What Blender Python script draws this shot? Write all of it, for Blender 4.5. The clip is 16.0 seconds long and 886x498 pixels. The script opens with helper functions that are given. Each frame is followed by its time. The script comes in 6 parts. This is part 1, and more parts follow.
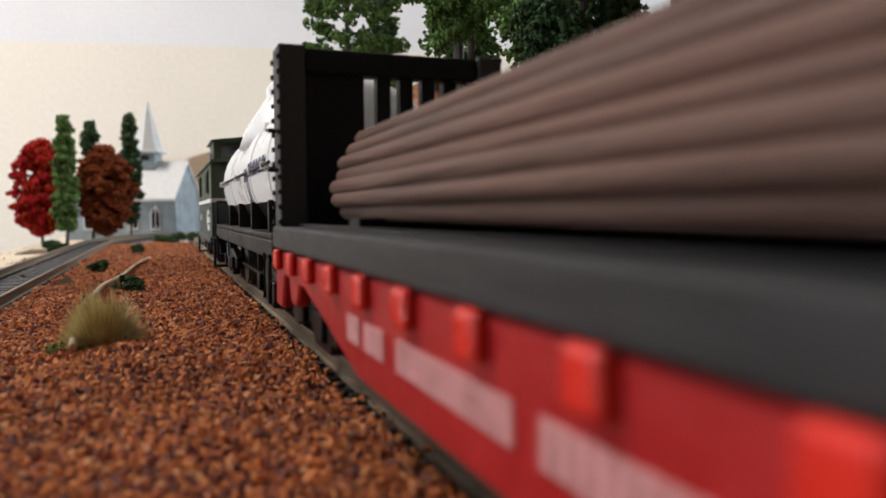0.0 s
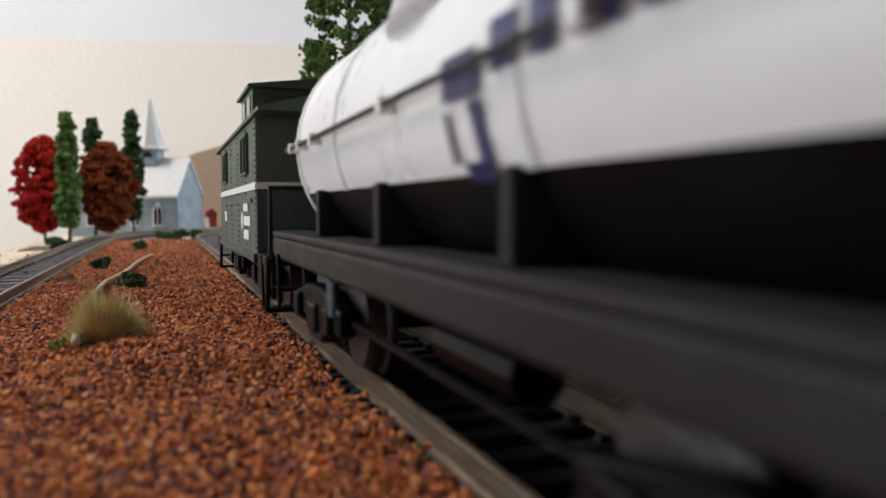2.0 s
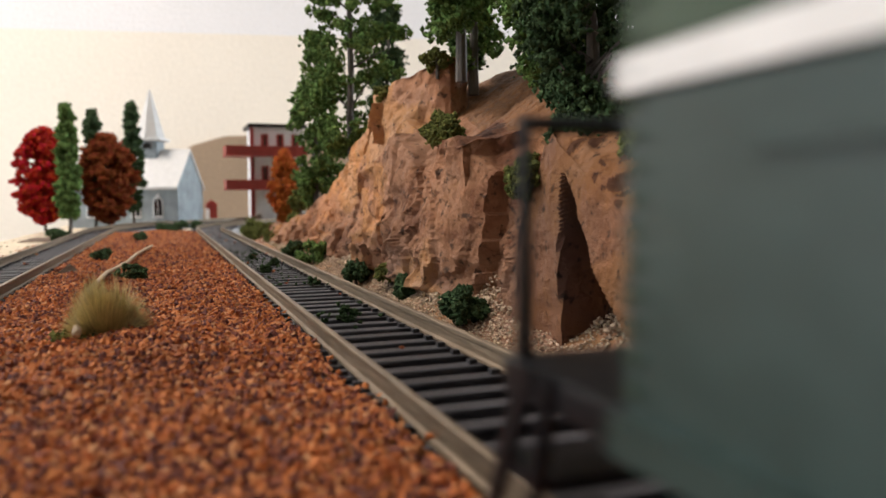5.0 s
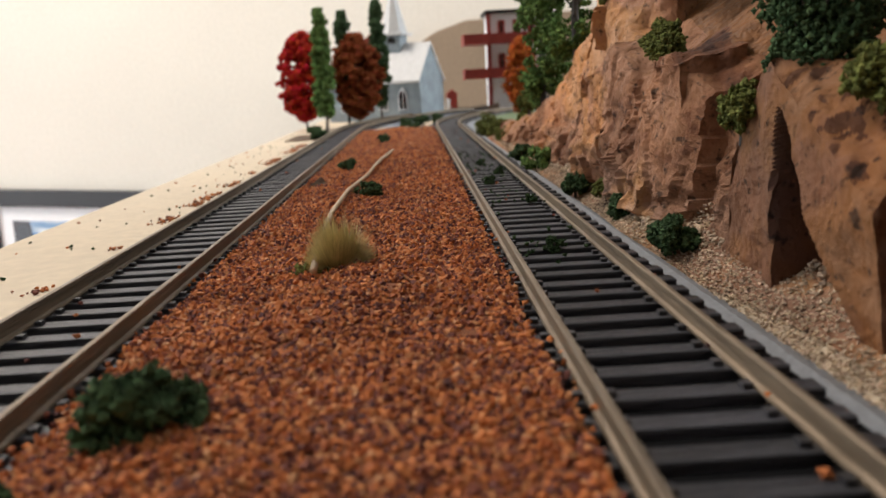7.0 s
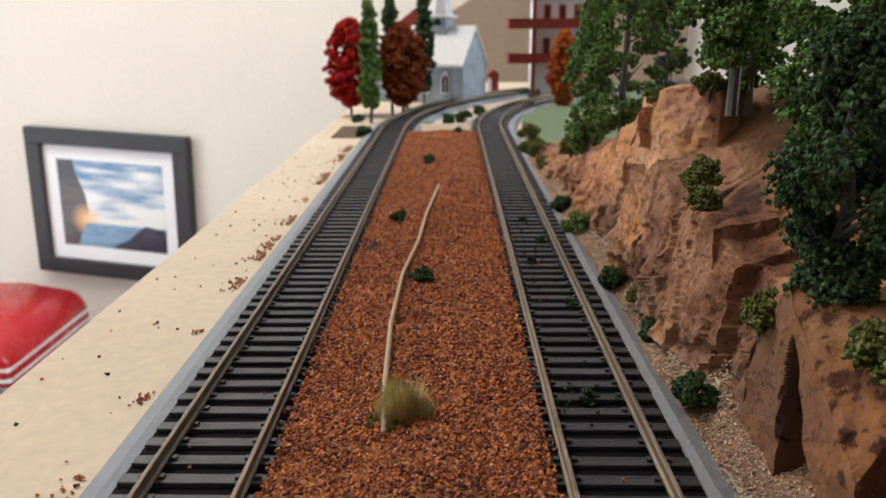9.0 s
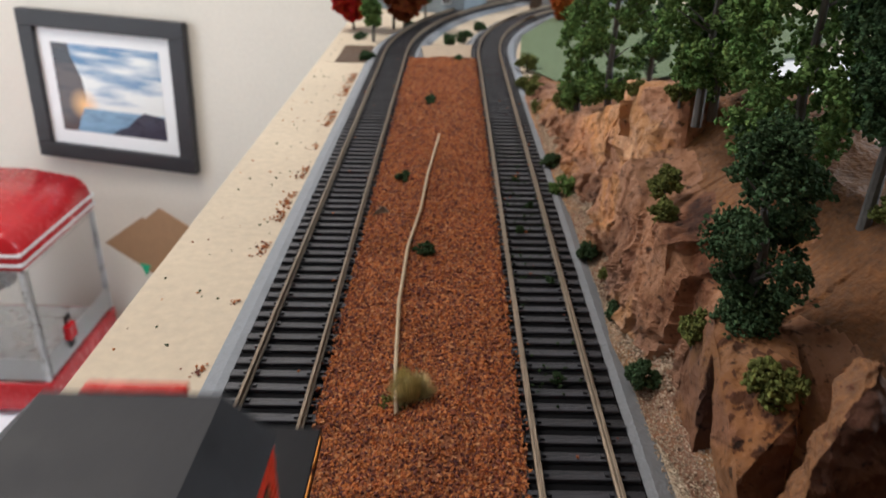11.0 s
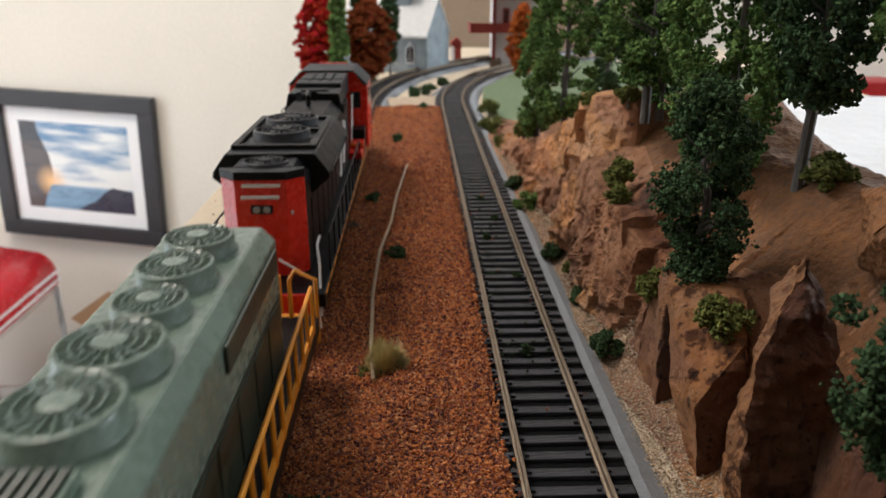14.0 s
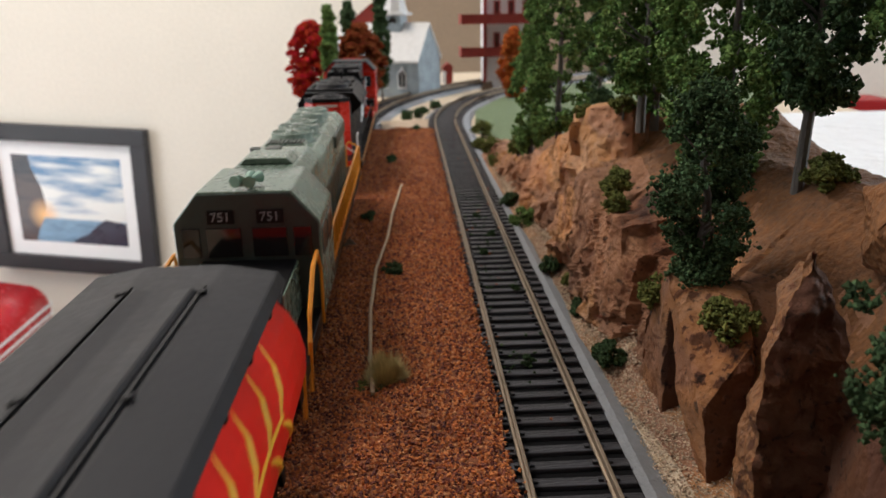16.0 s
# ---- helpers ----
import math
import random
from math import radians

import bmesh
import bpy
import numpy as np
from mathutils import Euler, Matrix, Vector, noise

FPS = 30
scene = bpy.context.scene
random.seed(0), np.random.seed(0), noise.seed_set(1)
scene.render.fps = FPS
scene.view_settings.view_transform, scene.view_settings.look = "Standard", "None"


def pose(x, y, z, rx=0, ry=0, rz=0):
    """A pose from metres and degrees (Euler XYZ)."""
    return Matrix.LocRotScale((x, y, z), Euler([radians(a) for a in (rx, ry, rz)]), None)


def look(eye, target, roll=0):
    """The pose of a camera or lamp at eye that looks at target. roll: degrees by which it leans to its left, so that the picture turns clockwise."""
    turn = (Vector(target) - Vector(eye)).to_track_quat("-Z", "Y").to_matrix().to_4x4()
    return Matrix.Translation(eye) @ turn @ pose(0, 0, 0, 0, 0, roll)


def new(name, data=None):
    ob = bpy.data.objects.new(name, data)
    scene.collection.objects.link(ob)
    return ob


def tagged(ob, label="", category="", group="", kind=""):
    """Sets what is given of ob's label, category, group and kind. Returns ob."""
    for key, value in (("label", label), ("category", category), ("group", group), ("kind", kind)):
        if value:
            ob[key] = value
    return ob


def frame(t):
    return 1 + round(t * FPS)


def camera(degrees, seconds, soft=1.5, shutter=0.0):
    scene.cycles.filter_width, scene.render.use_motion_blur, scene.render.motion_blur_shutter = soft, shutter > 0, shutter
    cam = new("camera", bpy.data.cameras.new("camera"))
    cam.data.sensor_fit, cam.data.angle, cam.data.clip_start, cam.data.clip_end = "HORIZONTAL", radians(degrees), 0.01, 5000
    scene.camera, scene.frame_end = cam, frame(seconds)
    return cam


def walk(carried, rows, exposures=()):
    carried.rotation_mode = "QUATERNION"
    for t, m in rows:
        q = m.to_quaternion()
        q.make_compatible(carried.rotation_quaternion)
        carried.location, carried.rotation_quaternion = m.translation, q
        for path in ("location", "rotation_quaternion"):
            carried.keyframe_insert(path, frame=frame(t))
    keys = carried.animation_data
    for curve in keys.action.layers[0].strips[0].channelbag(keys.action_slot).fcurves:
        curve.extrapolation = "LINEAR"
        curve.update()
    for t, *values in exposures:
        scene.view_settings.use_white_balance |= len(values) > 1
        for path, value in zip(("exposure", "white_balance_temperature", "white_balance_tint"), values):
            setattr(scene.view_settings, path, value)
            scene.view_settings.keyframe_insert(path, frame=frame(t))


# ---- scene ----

cam = camera(60.5, 16.0, shutter=0.5)
PATH = [
    (0, (-0.006, 0.059, 0.021), (0.687, 1.933, -0.076), -0.4),
    (0.5, (-0.006, 0.059, 0.021), (0.694, 1.93, -0.079), -0.4),
    (1, (-0.006, 0.059, 0.021), (0.683, 1.933, -0.08), -0.4),
    (1.5, (-0.006, 0.059, 0.021), (0.681, 1.933, -0.083), -0.4),
    (3, (-0.006, 0.059, 0.021), (0.682, 1.933, -0.086), -0.4),
    (5.3, (-0.006, 0.059, 0.021), (0.68, 1.933, -0.108), -0.4),
    (5.5, (-0.006, 0.059, 0.021), (0.68, 1.933, -0.109), -0.4),
    (6, (-0.005, 0.059, 0.021), (0.419, 1.992, -0.271), -1.4),
    (6.5, (-0.002, 0.058, 0.024), (0.226, 2.02, -0.287), -3.0),
    (7, (-0.0003, 0.054, 0.031), (0.0537, 2.007, -0.394), -3.0),
    (7.5, (0.0048, 0.05, 0.044), (0.0388, 1.986, -0.454), -1.9),
    (8, (0.005, 0.047, 0.058), (0.005, 1.985, -0.437), -1.4),
    (8.5, (-0.003, 0.045, 0.073), (-0.013, 1.966, -0.482), -1.7),
    (8.7, (-0.005, 0.045, 0.074), (-0.03, 1.968, -0.476), -0.5),
    (10.8, (-0.005, 0.028, 0.115), (-0.02, 1.832, -0.747), 0.5),
    (11, (-0.006, 0.023, 0.118), (-0.017, 1.827, -0.745), 0.9),
    (11.5, (-0.006, 0.011, 0.112), (-0.002, 1.809, -0.763), 0.4),
    (12, (-0.004, 0.012, 0.109), (0.004, 1.814, -0.758), 0.3),
    (12.5, (-0.002, 0.005, 0.107), (0.042, 1.838, -0.691), 0.3),
    (13, (-0.004, 0.002, 0.104), (0.066, 1.866, -0.617), 0.2),
    (13.5, (-0.006, 0.002, 0.102), (0.063, 1.881, -0.582), 0.3),
    (14, (-0.006, 0.002, 0.099), (0.061, 1.881, -0.583), -0.0),
    (14.5, (-0.008, 0.003, 0.098), (0.061, 1.881, -0.585), -0.1),
    (15, (-0.006, 0.001, 0.096), (0.074, 1.892, -0.55), -0.9),
    (15.5, (-0.006, 0.003, 0.094), (0.075, 1.901, -0.532), -1.0),
    (16, (-0.007, 0.003, 0.094), (0.076, 1.904, -0.52), -1.0),
]

walk(cam, [(t, look(eye, target, roll)) for t, eye, target, roll in PATH],
     exposures=[(0.0, -0.15, 6300, 10), (3.0, -0.24, 6050, 10), (5.5, 0.10, 6600, 11), (7.0, -0.08, 6450, 10), (8.5, -0.14, 6300, 10), (11.0, -0.32, 6150, 10), (12.0, -0.16, 6050, 9), (13.0, -0.17, 6200, 9), (16.0, -0.21, 6400, 10)])
cam.data.dof.use_dof = True
cam.data.dof.focus_distance = 0.150
cam.data.dof.aperture_fstop = 37.0

# world: a faint cool daylight that reaches the room only through its window
world = bpy.data.worlds.new("world")
world.use_nodes = True
scene.world = world
wn = world.node_tree
sky = wn.nodes.new("ShaderNodeTexSky")
sky.sky_type = "NISHITA"
sky.sun_disc = False
sky.sun_elevation = radians(30)
sky.sun_rotation = radians(200)
wn.links.new(sky.outputs[0], wn.nodes["Background"].inputs[0])
wn.nodes["Background"].inputs[1].default_value = 0.12


def lamp(name, m, size, size_y, watts, colour):
    data = bpy.data.lights.new(name, "AREA")
    data.shape, data.size, data.size_y, data.energy, data.color = "RECTANGLE", size, size_y, watts, colour
    ob = new(name, data)
    ob.matrix_world = m
    return ob


# the ceiling fixture over the layout, and the daylight in the window on the picture wall's side
lamp("ceiling_light_glow", look((-0.80, 0.85, 1.34), (-0.78, 0.85, 0.0)), 0.7, 0.5, 30.0, (1.0, 0.89, 0.78))
lamp("window_daylight", look((-2.06, 0.75, 0.12), (0.0, 0.75, 0.10)), 1.15, 2.15, 30.0, (0.90, 0.95, 1.0))
lamp("back_window_daylight", look((2.3, 1.0, 0.55), (0.15, 0.4, 0.05)), 0.9, 0.7, 60.0, (0.86, 0.94, 1.0))

# ---- materials ----


def mat(name, colour, rough=0.6, metal=0.0, vary=0.25, scale=300.0, bump=0.2, fine=None, dark=None, spec=0.5, obj_vary=0.0, island=0.0, stretch=None):
    """A paint, plastic, stone or foliage material: two scales of noise in colour, roughness and relief."""
    m = bpy.data.materials.new(name)
    m.use_nodes = True
    n, l = m.node_tree.nodes, m.node_tree.links
    b = n["Principled BSDF"]
    b.inputs["Metallic"].default_value = metal
    b.inputs["Specular IOR Level"].default_value = spec
    co = n.new("ShaderNodeTexCoord")
    out = co.outputs["Object"]
    if stretch:
        mp = n.new("ShaderNodeMapping")
        mp.inputs["Scale"].default_value = stretch
        l.new(out, mp.inputs[0])
        out = mp.outputs[0]
    big = n.new("ShaderNodeTexNoise")
    big.inputs["Scale"].default_value = scale
    big.inputs["Detail"].default_value = 6
    small = n.new("ShaderNodeTexNoise")
    small.inputs["Scale"].default_value = fine or scale * 7
    small.inputs["Detail"].default_value = 3
    l.new(out, big.inputs["Vector"])
    l.new(out, small.inputs["Vector"])
    add = n.new("ShaderNodeMath")
    add.operation = "ADD"
    l.new(big.outputs[0], add.inputs[0])
    l.new(small.outputs[0], add.inputs[1])
    half = n.new("ShaderNodeMapRange")
    half.inputs["From Min"].default_value, half.inputs["From Max"].default_value = 0.7, 1.3
    l.new(add.outputs[0], half.inputs[0])
    src = half.outputs[0]
    lo = dark or tuple(c * (1 - vary) for c in colour)
    hi = tuple(min(1, c * (1 + vary * 0.6)) for c in colour)
    ramp = n.new("ShaderNodeMix")
    ramp.data_type = "RGBA"
    ramp.inputs["A"].default_value, ramp.inputs["B"].default_value = (*lo, 1), (*hi, 1)
    l.new(src, ramp.inputs["Factor"])
    col = ramp.outputs["Result"]
    if obj_vary or island:
        info = n.new("ShaderNodeObjectInfo") if obj_vary else n.new("ShaderNodeNewGeometry")
        rnd = info.outputs["Random"] if obj_vary else info.outputs["Random Per Island"]
        amount = obj_vary or island
        mr = n.new("ShaderNodeMapRange")
        mr.inputs["To Min"].default_value, mr.inputs["To Max"].default_value = 1 - amount, 1 + amount
        l.new(rnd, mr.inputs[0])
        hsv = n.new("ShaderNodeHueSaturation")
        l.new(mr.outputs[0], hsv.inputs["Value"])
        if island:
            hm = n.new("ShaderNodeMapRange")
            hm.inputs["To Min"].default_value, hm.inputs["To Max"].default_value = 0.485, 0.515
            ml = n.new("ShaderNodeMath")
            ml.operation = "MULTIPLY"
            ml.inputs[1].default_value = 7.3
            fr = n.new("ShaderNodeMath")
            fr.operation = "FRACT"
            l.new(rnd, ml.inputs[0])
            l.new(ml.outputs[0], fr.inputs[0])
            l.new(fr.outputs[0], hm.inputs[0])
            l.new(hm.outputs[0], hsv.inputs["Hue"])
        l.new(col, hsv.inputs["Color"])
        col = hsv.outputs[0]
    l.new(col, b.inputs["Base Color"])
    rr = n.new("ShaderNodeMapRange")
    rr.inputs["To Min"].default_value, rr.inputs["To Max"].default_value = max(0.02, rough - 0.08), min(1, rough + 0.08)
    l.new(src, rr.inputs[0])
    l.new(rr.outputs[0], b.inputs["Roughness"])
    if bump:
        bp = n.new("ShaderNodeBump")
        bp.inputs["Strength"].default_value = bump
        bp.inputs["Distance"].default_value = 0.5 / scale
        l.new(add.outputs[0], bp.inputs["Height"])
        l.new(bp.outputs[0], b.inputs["Normal"])
    return m


M = dict(
    wall=mat("cream_wall_paint", (0.76, 0.71, 0.63), 0.85, vary=0.06, scale=3, fine=120, bump=0.06),
    unseen_wall=mat("unseen_wall_tan", (0.42, 0.34, 0.25), 0.85, vary=0.08, scale=3, fine=120, bump=0.06),
    ceiling=mat("ceiling_paint", (0.72, 0.72, 0.74), 0.9, vary=0.05, scale=4, fine=150, bump=0.1),
    carpet=mat("carpet", (0.3, 0.26, 0.22), 0.95, vary=0.3, scale=40, fine=500),
    board=mat("insulation_board", (0.60, 0.50, 0.37), 0.85, vary=0.12, scale=14, fine=260, bump=0.06),
    white_table=mat("white_tabletop", (0.80, 0.82, 0.85), 0.4, vary=0.04, scale=10),
    foam=mat("grey_foam_roadbed", (0.235, 0.25, 0.27), 0.8, vary=0.15, scale=120, fine=900),
    gravel_bed=mat("rust_red_bed", (0.25, 0.085, 0.032), 0.95, vary=0.4, scale=700, bump=0.6),
    sand=mat("pale_talus_grit", (0.50, 0.385, 0.275), 0.9, vary=0.35, scale=500, island=0.4),
    tie=mat("black_plastic_tie", (0.040, 0.040, 0.047), 0.45, vary=0.45, scale=300, obj_vary=0.3, stretch=(0.15, 1, 1), bump=0.3, spec=0.45),
    spike=mat("black_plastic_spike", (0.005, 0.005, 0.006), 0.8, scale=900, spec=0.1),
    rail=mat("weathered_rail", (0.24, 0.185, 0.13), 0.45, 0.6, vary=0.3, scale=200, stretch=(1, 0.1, 1)),
    rock=None, soil=mat("brown_bank_paint", (0.185, 0.074, 0.021), 0.75, vary=0.45, scale=60, fine=600, bump=0.3),
    bark=mat("grey_bark", (0.11, 0.098, 0.088), 0.9, vary=0.4, scale=400, stretch=(1, 1, 0.2)),
    leaf=mat("dark_green_foam_foliage", (0.115, 0.190, 0.056), 0.95, vary=0.5, scale=300, fine=1600, island=0.5, spec=0.1),
    leaf_dark=mat("deep_green_foam_foliage", (0.050, 0.086, 0.038), 0.95, vary=0.45, scale=300, fine=1600, island=0.45, spec=0.1),
    leaf_bright=mat("yellow_green_foam_foliage", (0.118, 0.130, 0.036), 0.95, vary=0.4, scale=300, fine=1600, island=0.45, spec=0.1),
    leaf_red=mat("scarlet_foliage", (0.42, 0.022, 0.012), 0.9, vary=0.35, scale=300, fine=1600, island=0.35, spec=0.1),
    leaf_rust=mat("rust_brown_foliage", (0.22, 0.055, 0.018), 0.9, vary=0.4, scale=300, fine=1600, island=0.4, spec=0.1),
    leaf_orange=mat("orange_foliage", (0.40, 0.10, 0.022), 0.9, vary=0.4, scale=300, fine=1600, island=0.35, spec=0.1),
    straw=mat("straw_static_grass", (0.62, 0.53, 0.25), 0.9, vary=0.3, scale=500, island=0.3),
    turf=mat("pale_green_turf", (0.14, 0.19, 0.10), 0.95, vary=0.3, scale=300, fine=1500, bump=0.5),
    wire=mat("tan_wire", (0.42, 0.31, 0.19), 0.6, vary=0.2, scale=200),
    red=mat("red_plastic", (0.34, 0.009, 0.010), 0.42, vary=0.15, scale=80, bump=0.05, spec=0.35),
    orange_red=mat("orange_red_paint", (0.64, 0.024, 0.012), 0.26, vary=0.12, scale=80, bump=0.03, spec=0.5),
    deck=mat("dark_grey_deck", (0.023, 0.023, 0.024), 0.55, vary=0.3, scale=150, stretch=(1, 0.2, 1), bump=0.05, spec=0.3),
    black=mat("black_plastic", (0.0060, 0.0060, 0.0075), 0.42, vary=0.3, scale=120, bump=0.03, spec=0.16),
    grey=mat("dark_grey_plastic", (0.020, 0.0185, 0.018), 0.52, vary=0.25, scale=120, bump=0.03, spec=0.15),
    roof_grey=mat("roof_grey_plastic", (0.027, 0.027, 0.030), 0.55, vary=0.25, scale=100, bump=0.04, spec=0.22),
    log=mat("brown_log_plastic", (0.105, 0.056, 0.042), 0.6, vary=0.5, scale=140, stretch=(1, 0.06, 1), bump=0.2, spec=0.25),
    white=mat("white_plastic", (0.80, 0.80, 0.80), 0.32, vary=0.04, scale=60, bump=0.0),
    print_white=mat("white_lettering", (0.75, 0.75, 0.74), 0.5, vary=0.08, scale=400),
    faded_print=mat("worn_pale_lettering", (0.62, 0.30, 0.30), 0.5, vary=0.3, scale=500),
    navy=mat("navy_lettering", (0.020, 0.026, 0.11), 0.4, vary=0.1, scale=200),
    caboose=mat("dark_green_paint", (0.030, 0.062, 0.030), 0.45, vary=0.2, scale=90, bump=0.03),
    caboose_low=mat("deep_bottle_green_paint", (0.020, 0.042, 0.038), 0.42, vary=0.2, scale=90, bump=0.03),
    loco_green=mat("grey_green_paint", (0.135, 0.185, 0.145), 0.27, vary=0.12, scale=80, bump=0.04),
    loco_dark=mat("dark_olive_paint", (0.026, 0.034, 0.020), 0.4, vary=0.2, scale=80, bump=0.03),
    horn=mat("pale_green_horn", (0.22, 0.38, 0.30), 0.4, vary=0.1, scale=200),
    yellow=mat("yellow_orange_paint", (0.72, 0.27, 0.015), 0.42, vary=0.12, scale=150, bump=0.03),
    hopper_red=mat("vivid_red_paint", (0.78, 0.016, 0.008), 0.4, vary=0.12, scale=80, bump=0.03, spec=0.2),
    gloss_black=mat("glossy_black_plastic", (0.006, 0.006, 0.008), 0.34, vary=0.2, scale=120, bump=0.02, spec=0.3),
    dim_print=mat("dull_grey_lettering", (0.30, 0.33, 0.36), 0.5, vary=0.1, scale=400),
    flame=mat("golden_yellow_paint", (0.90, 0.47, 0.02), 0.5, vary=0.15, scale=200, bump=0.02),
    glass=mat("dark_window", (0.010, 0.011, 0.012), 0.08, vary=0.1, scale=50, bump=0.0),
    lens=mat("headlight_lens", (0.35, 0.36, 0.38), 0.1, 0.3, vary=0.1, scale=200, bump=0),
    steel=mat("wheel_steel", (0.085, 0.080, 0.075), 0.45, 0.7, vary=0.2, scale=200),
    brass=mat("brass_part", (0.55, 0.36, 0.10), 0.35, 0.6, vary=0.2, scale=200),
    blue_part=mat("pale_blue_plastic", (0.030, 0.055, 0.09), 0.4, vary=0.1, scale=200),
    church=mat("pale_blue_siding", (0.27, 0.32, 0.35), 0.7, vary=0.4, scale=70, fine=700),
    shingle=mat("white_shingle", (0.62, 0.62, 0.62), 0.7, vary=0.1, scale=200),
    hotel=mat("white_clapboard", (0.72, 0.74, 0.78), 0.6, vary=0.08, scale=150),
    hotel_red=mat("dark_red_trim", (0.28, 0.030, 0.022), 0.55, vary=0.25, scale=200),
    frame=mat("black_picture_frame", (0.022, 0.022, 0.026), 0.4, vary=0.2, scale=30),
    navy_print=mat("navy_hill_print", (0.022, 0.030, 0.055), 0.3, vary=0.35, scale=25, bump=0.0),
    sea_print=mat("blue_sea_print", (0.20, 0.36, 0.52), 0.3, vary=0.3, scale=14, stretch=(0.4, 1, 3), bump=0.0),
    mount=mat("white_mount_card", (0.88, 0.89, 0.90), 0.8, vary=0.03, scale=30, bump=0.02),
    popcorn_red=mat("glossy_red_enamel", (0.45, 0.012, 0.018), 0.25, vary=0.08, scale=10, bump=0.0),
    cardboard=mat("brown_cardboard", (0.38, 0.22, 0.12), 0.85, vary=0.12, scale=40),
    dark_wood=mat("dark_brown_wood", (0.055, 0.030, 0.022), 0.4, vary=0.3, scale=12),
    paper_green=mat("green_paper", (0.02, 0.42, 0.22), 0.7, vary=0.1, scale=30),
    # tone of the soft shade on the wall behind the church
    tan_wall_shade=mat("tan_shade_sheet", (0.30, 0.22, 0.15), 0.85, vary=0.15, scale=8, fine=150, bump=0.05),
    tray=mat("brown_tray", (0.10, 0.06, 0.035), 0.8, vary=0.3, scale=100),
    chrome=mat("brushed_aluminium", (0.62, 0.64, 0.66), 0.3, 0.8, vary=0.1, scale=30),
)


def clear_glass():
    m = bpy.data.materials.new("clear_glass")
    m.use_nodes = True
    b = m.node_tree.nodes["Principled BSDF"]
    b.inputs["Transmission Weight"].default_value = 1.0
    b.inputs["Roughness"].default_value = 0.03
    b.inputs["IOR"].default_value = 1.2
    return m


M["clear"] = clear_glass()


def gravel_material():
    """Crushed stone: every grain takes its own tone between purple-brown, rust and tan."""
    m = bpy.data.materials.new("rust_red_crushed_stone")
    m.use_nodes = True
    n, l = m.node_tree.nodes, m.node_tree.links
    b = n["Principled BSDF"]
    b.inputs["Roughness"].default_value = 0.8
    b.inputs["Specular IOR Level"].default_value = 0.3
    geo = n.new("ShaderNodeNewGeometry")
    r = n.new("ShaderNodeValToRGB")
    r.color_ramp.elements[0].position, r.color_ramp.elements[0].color = 0.0, (0.085, 0.030, 0.028, 1)
    r.color_ramp.elements[1].position, r.color_ramp.elements[1].color = 1.0, (0.50, 0.25, 0.115, 1)
    for p, c in ((0.3, (0.19, 0.056, 0.032, 1)), (0.5, (0.40, 0.118, 0.034, 1)), (0.8, (0.50, 0.170, 0.047, 1))):
        r.color_ramp.elements.new(p).color = c
    l.new(geo.outputs["Random Per Island"], r.inputs[0])
    co = n.new("ShaderNodeTexCoord")
    t = n.new("ShaderNodeTexNoise")
    t.inputs["Scale"].default_value, t.inputs["Detail"].default_value = 55, 4
    l.new(co.outputs["Object"], t.inputs["Vector"])
    mr = n.new("ShaderNodeMapRange")
    mr.inputs["To Min"].default_value, mr.inputs["To Max"].default_value = 0.65, 1.35
    l.new(t.outputs[0], mr.inputs[0])
    mx = n.new("ShaderNodeMix")
    mx.data_type, mx.blend_type = "RGBA", "MULTIPLY"
    mx.inputs["Factor"].default_value = 1.0
    l.new(r.outputs[0], mx.inputs["A"])
    l.new(mr.outputs[0], mx.inputs["B"])
    l.new(mx.outputs["Result"], b.inputs["Base Color"])
    return m


M["gravel"] = gravel_material()


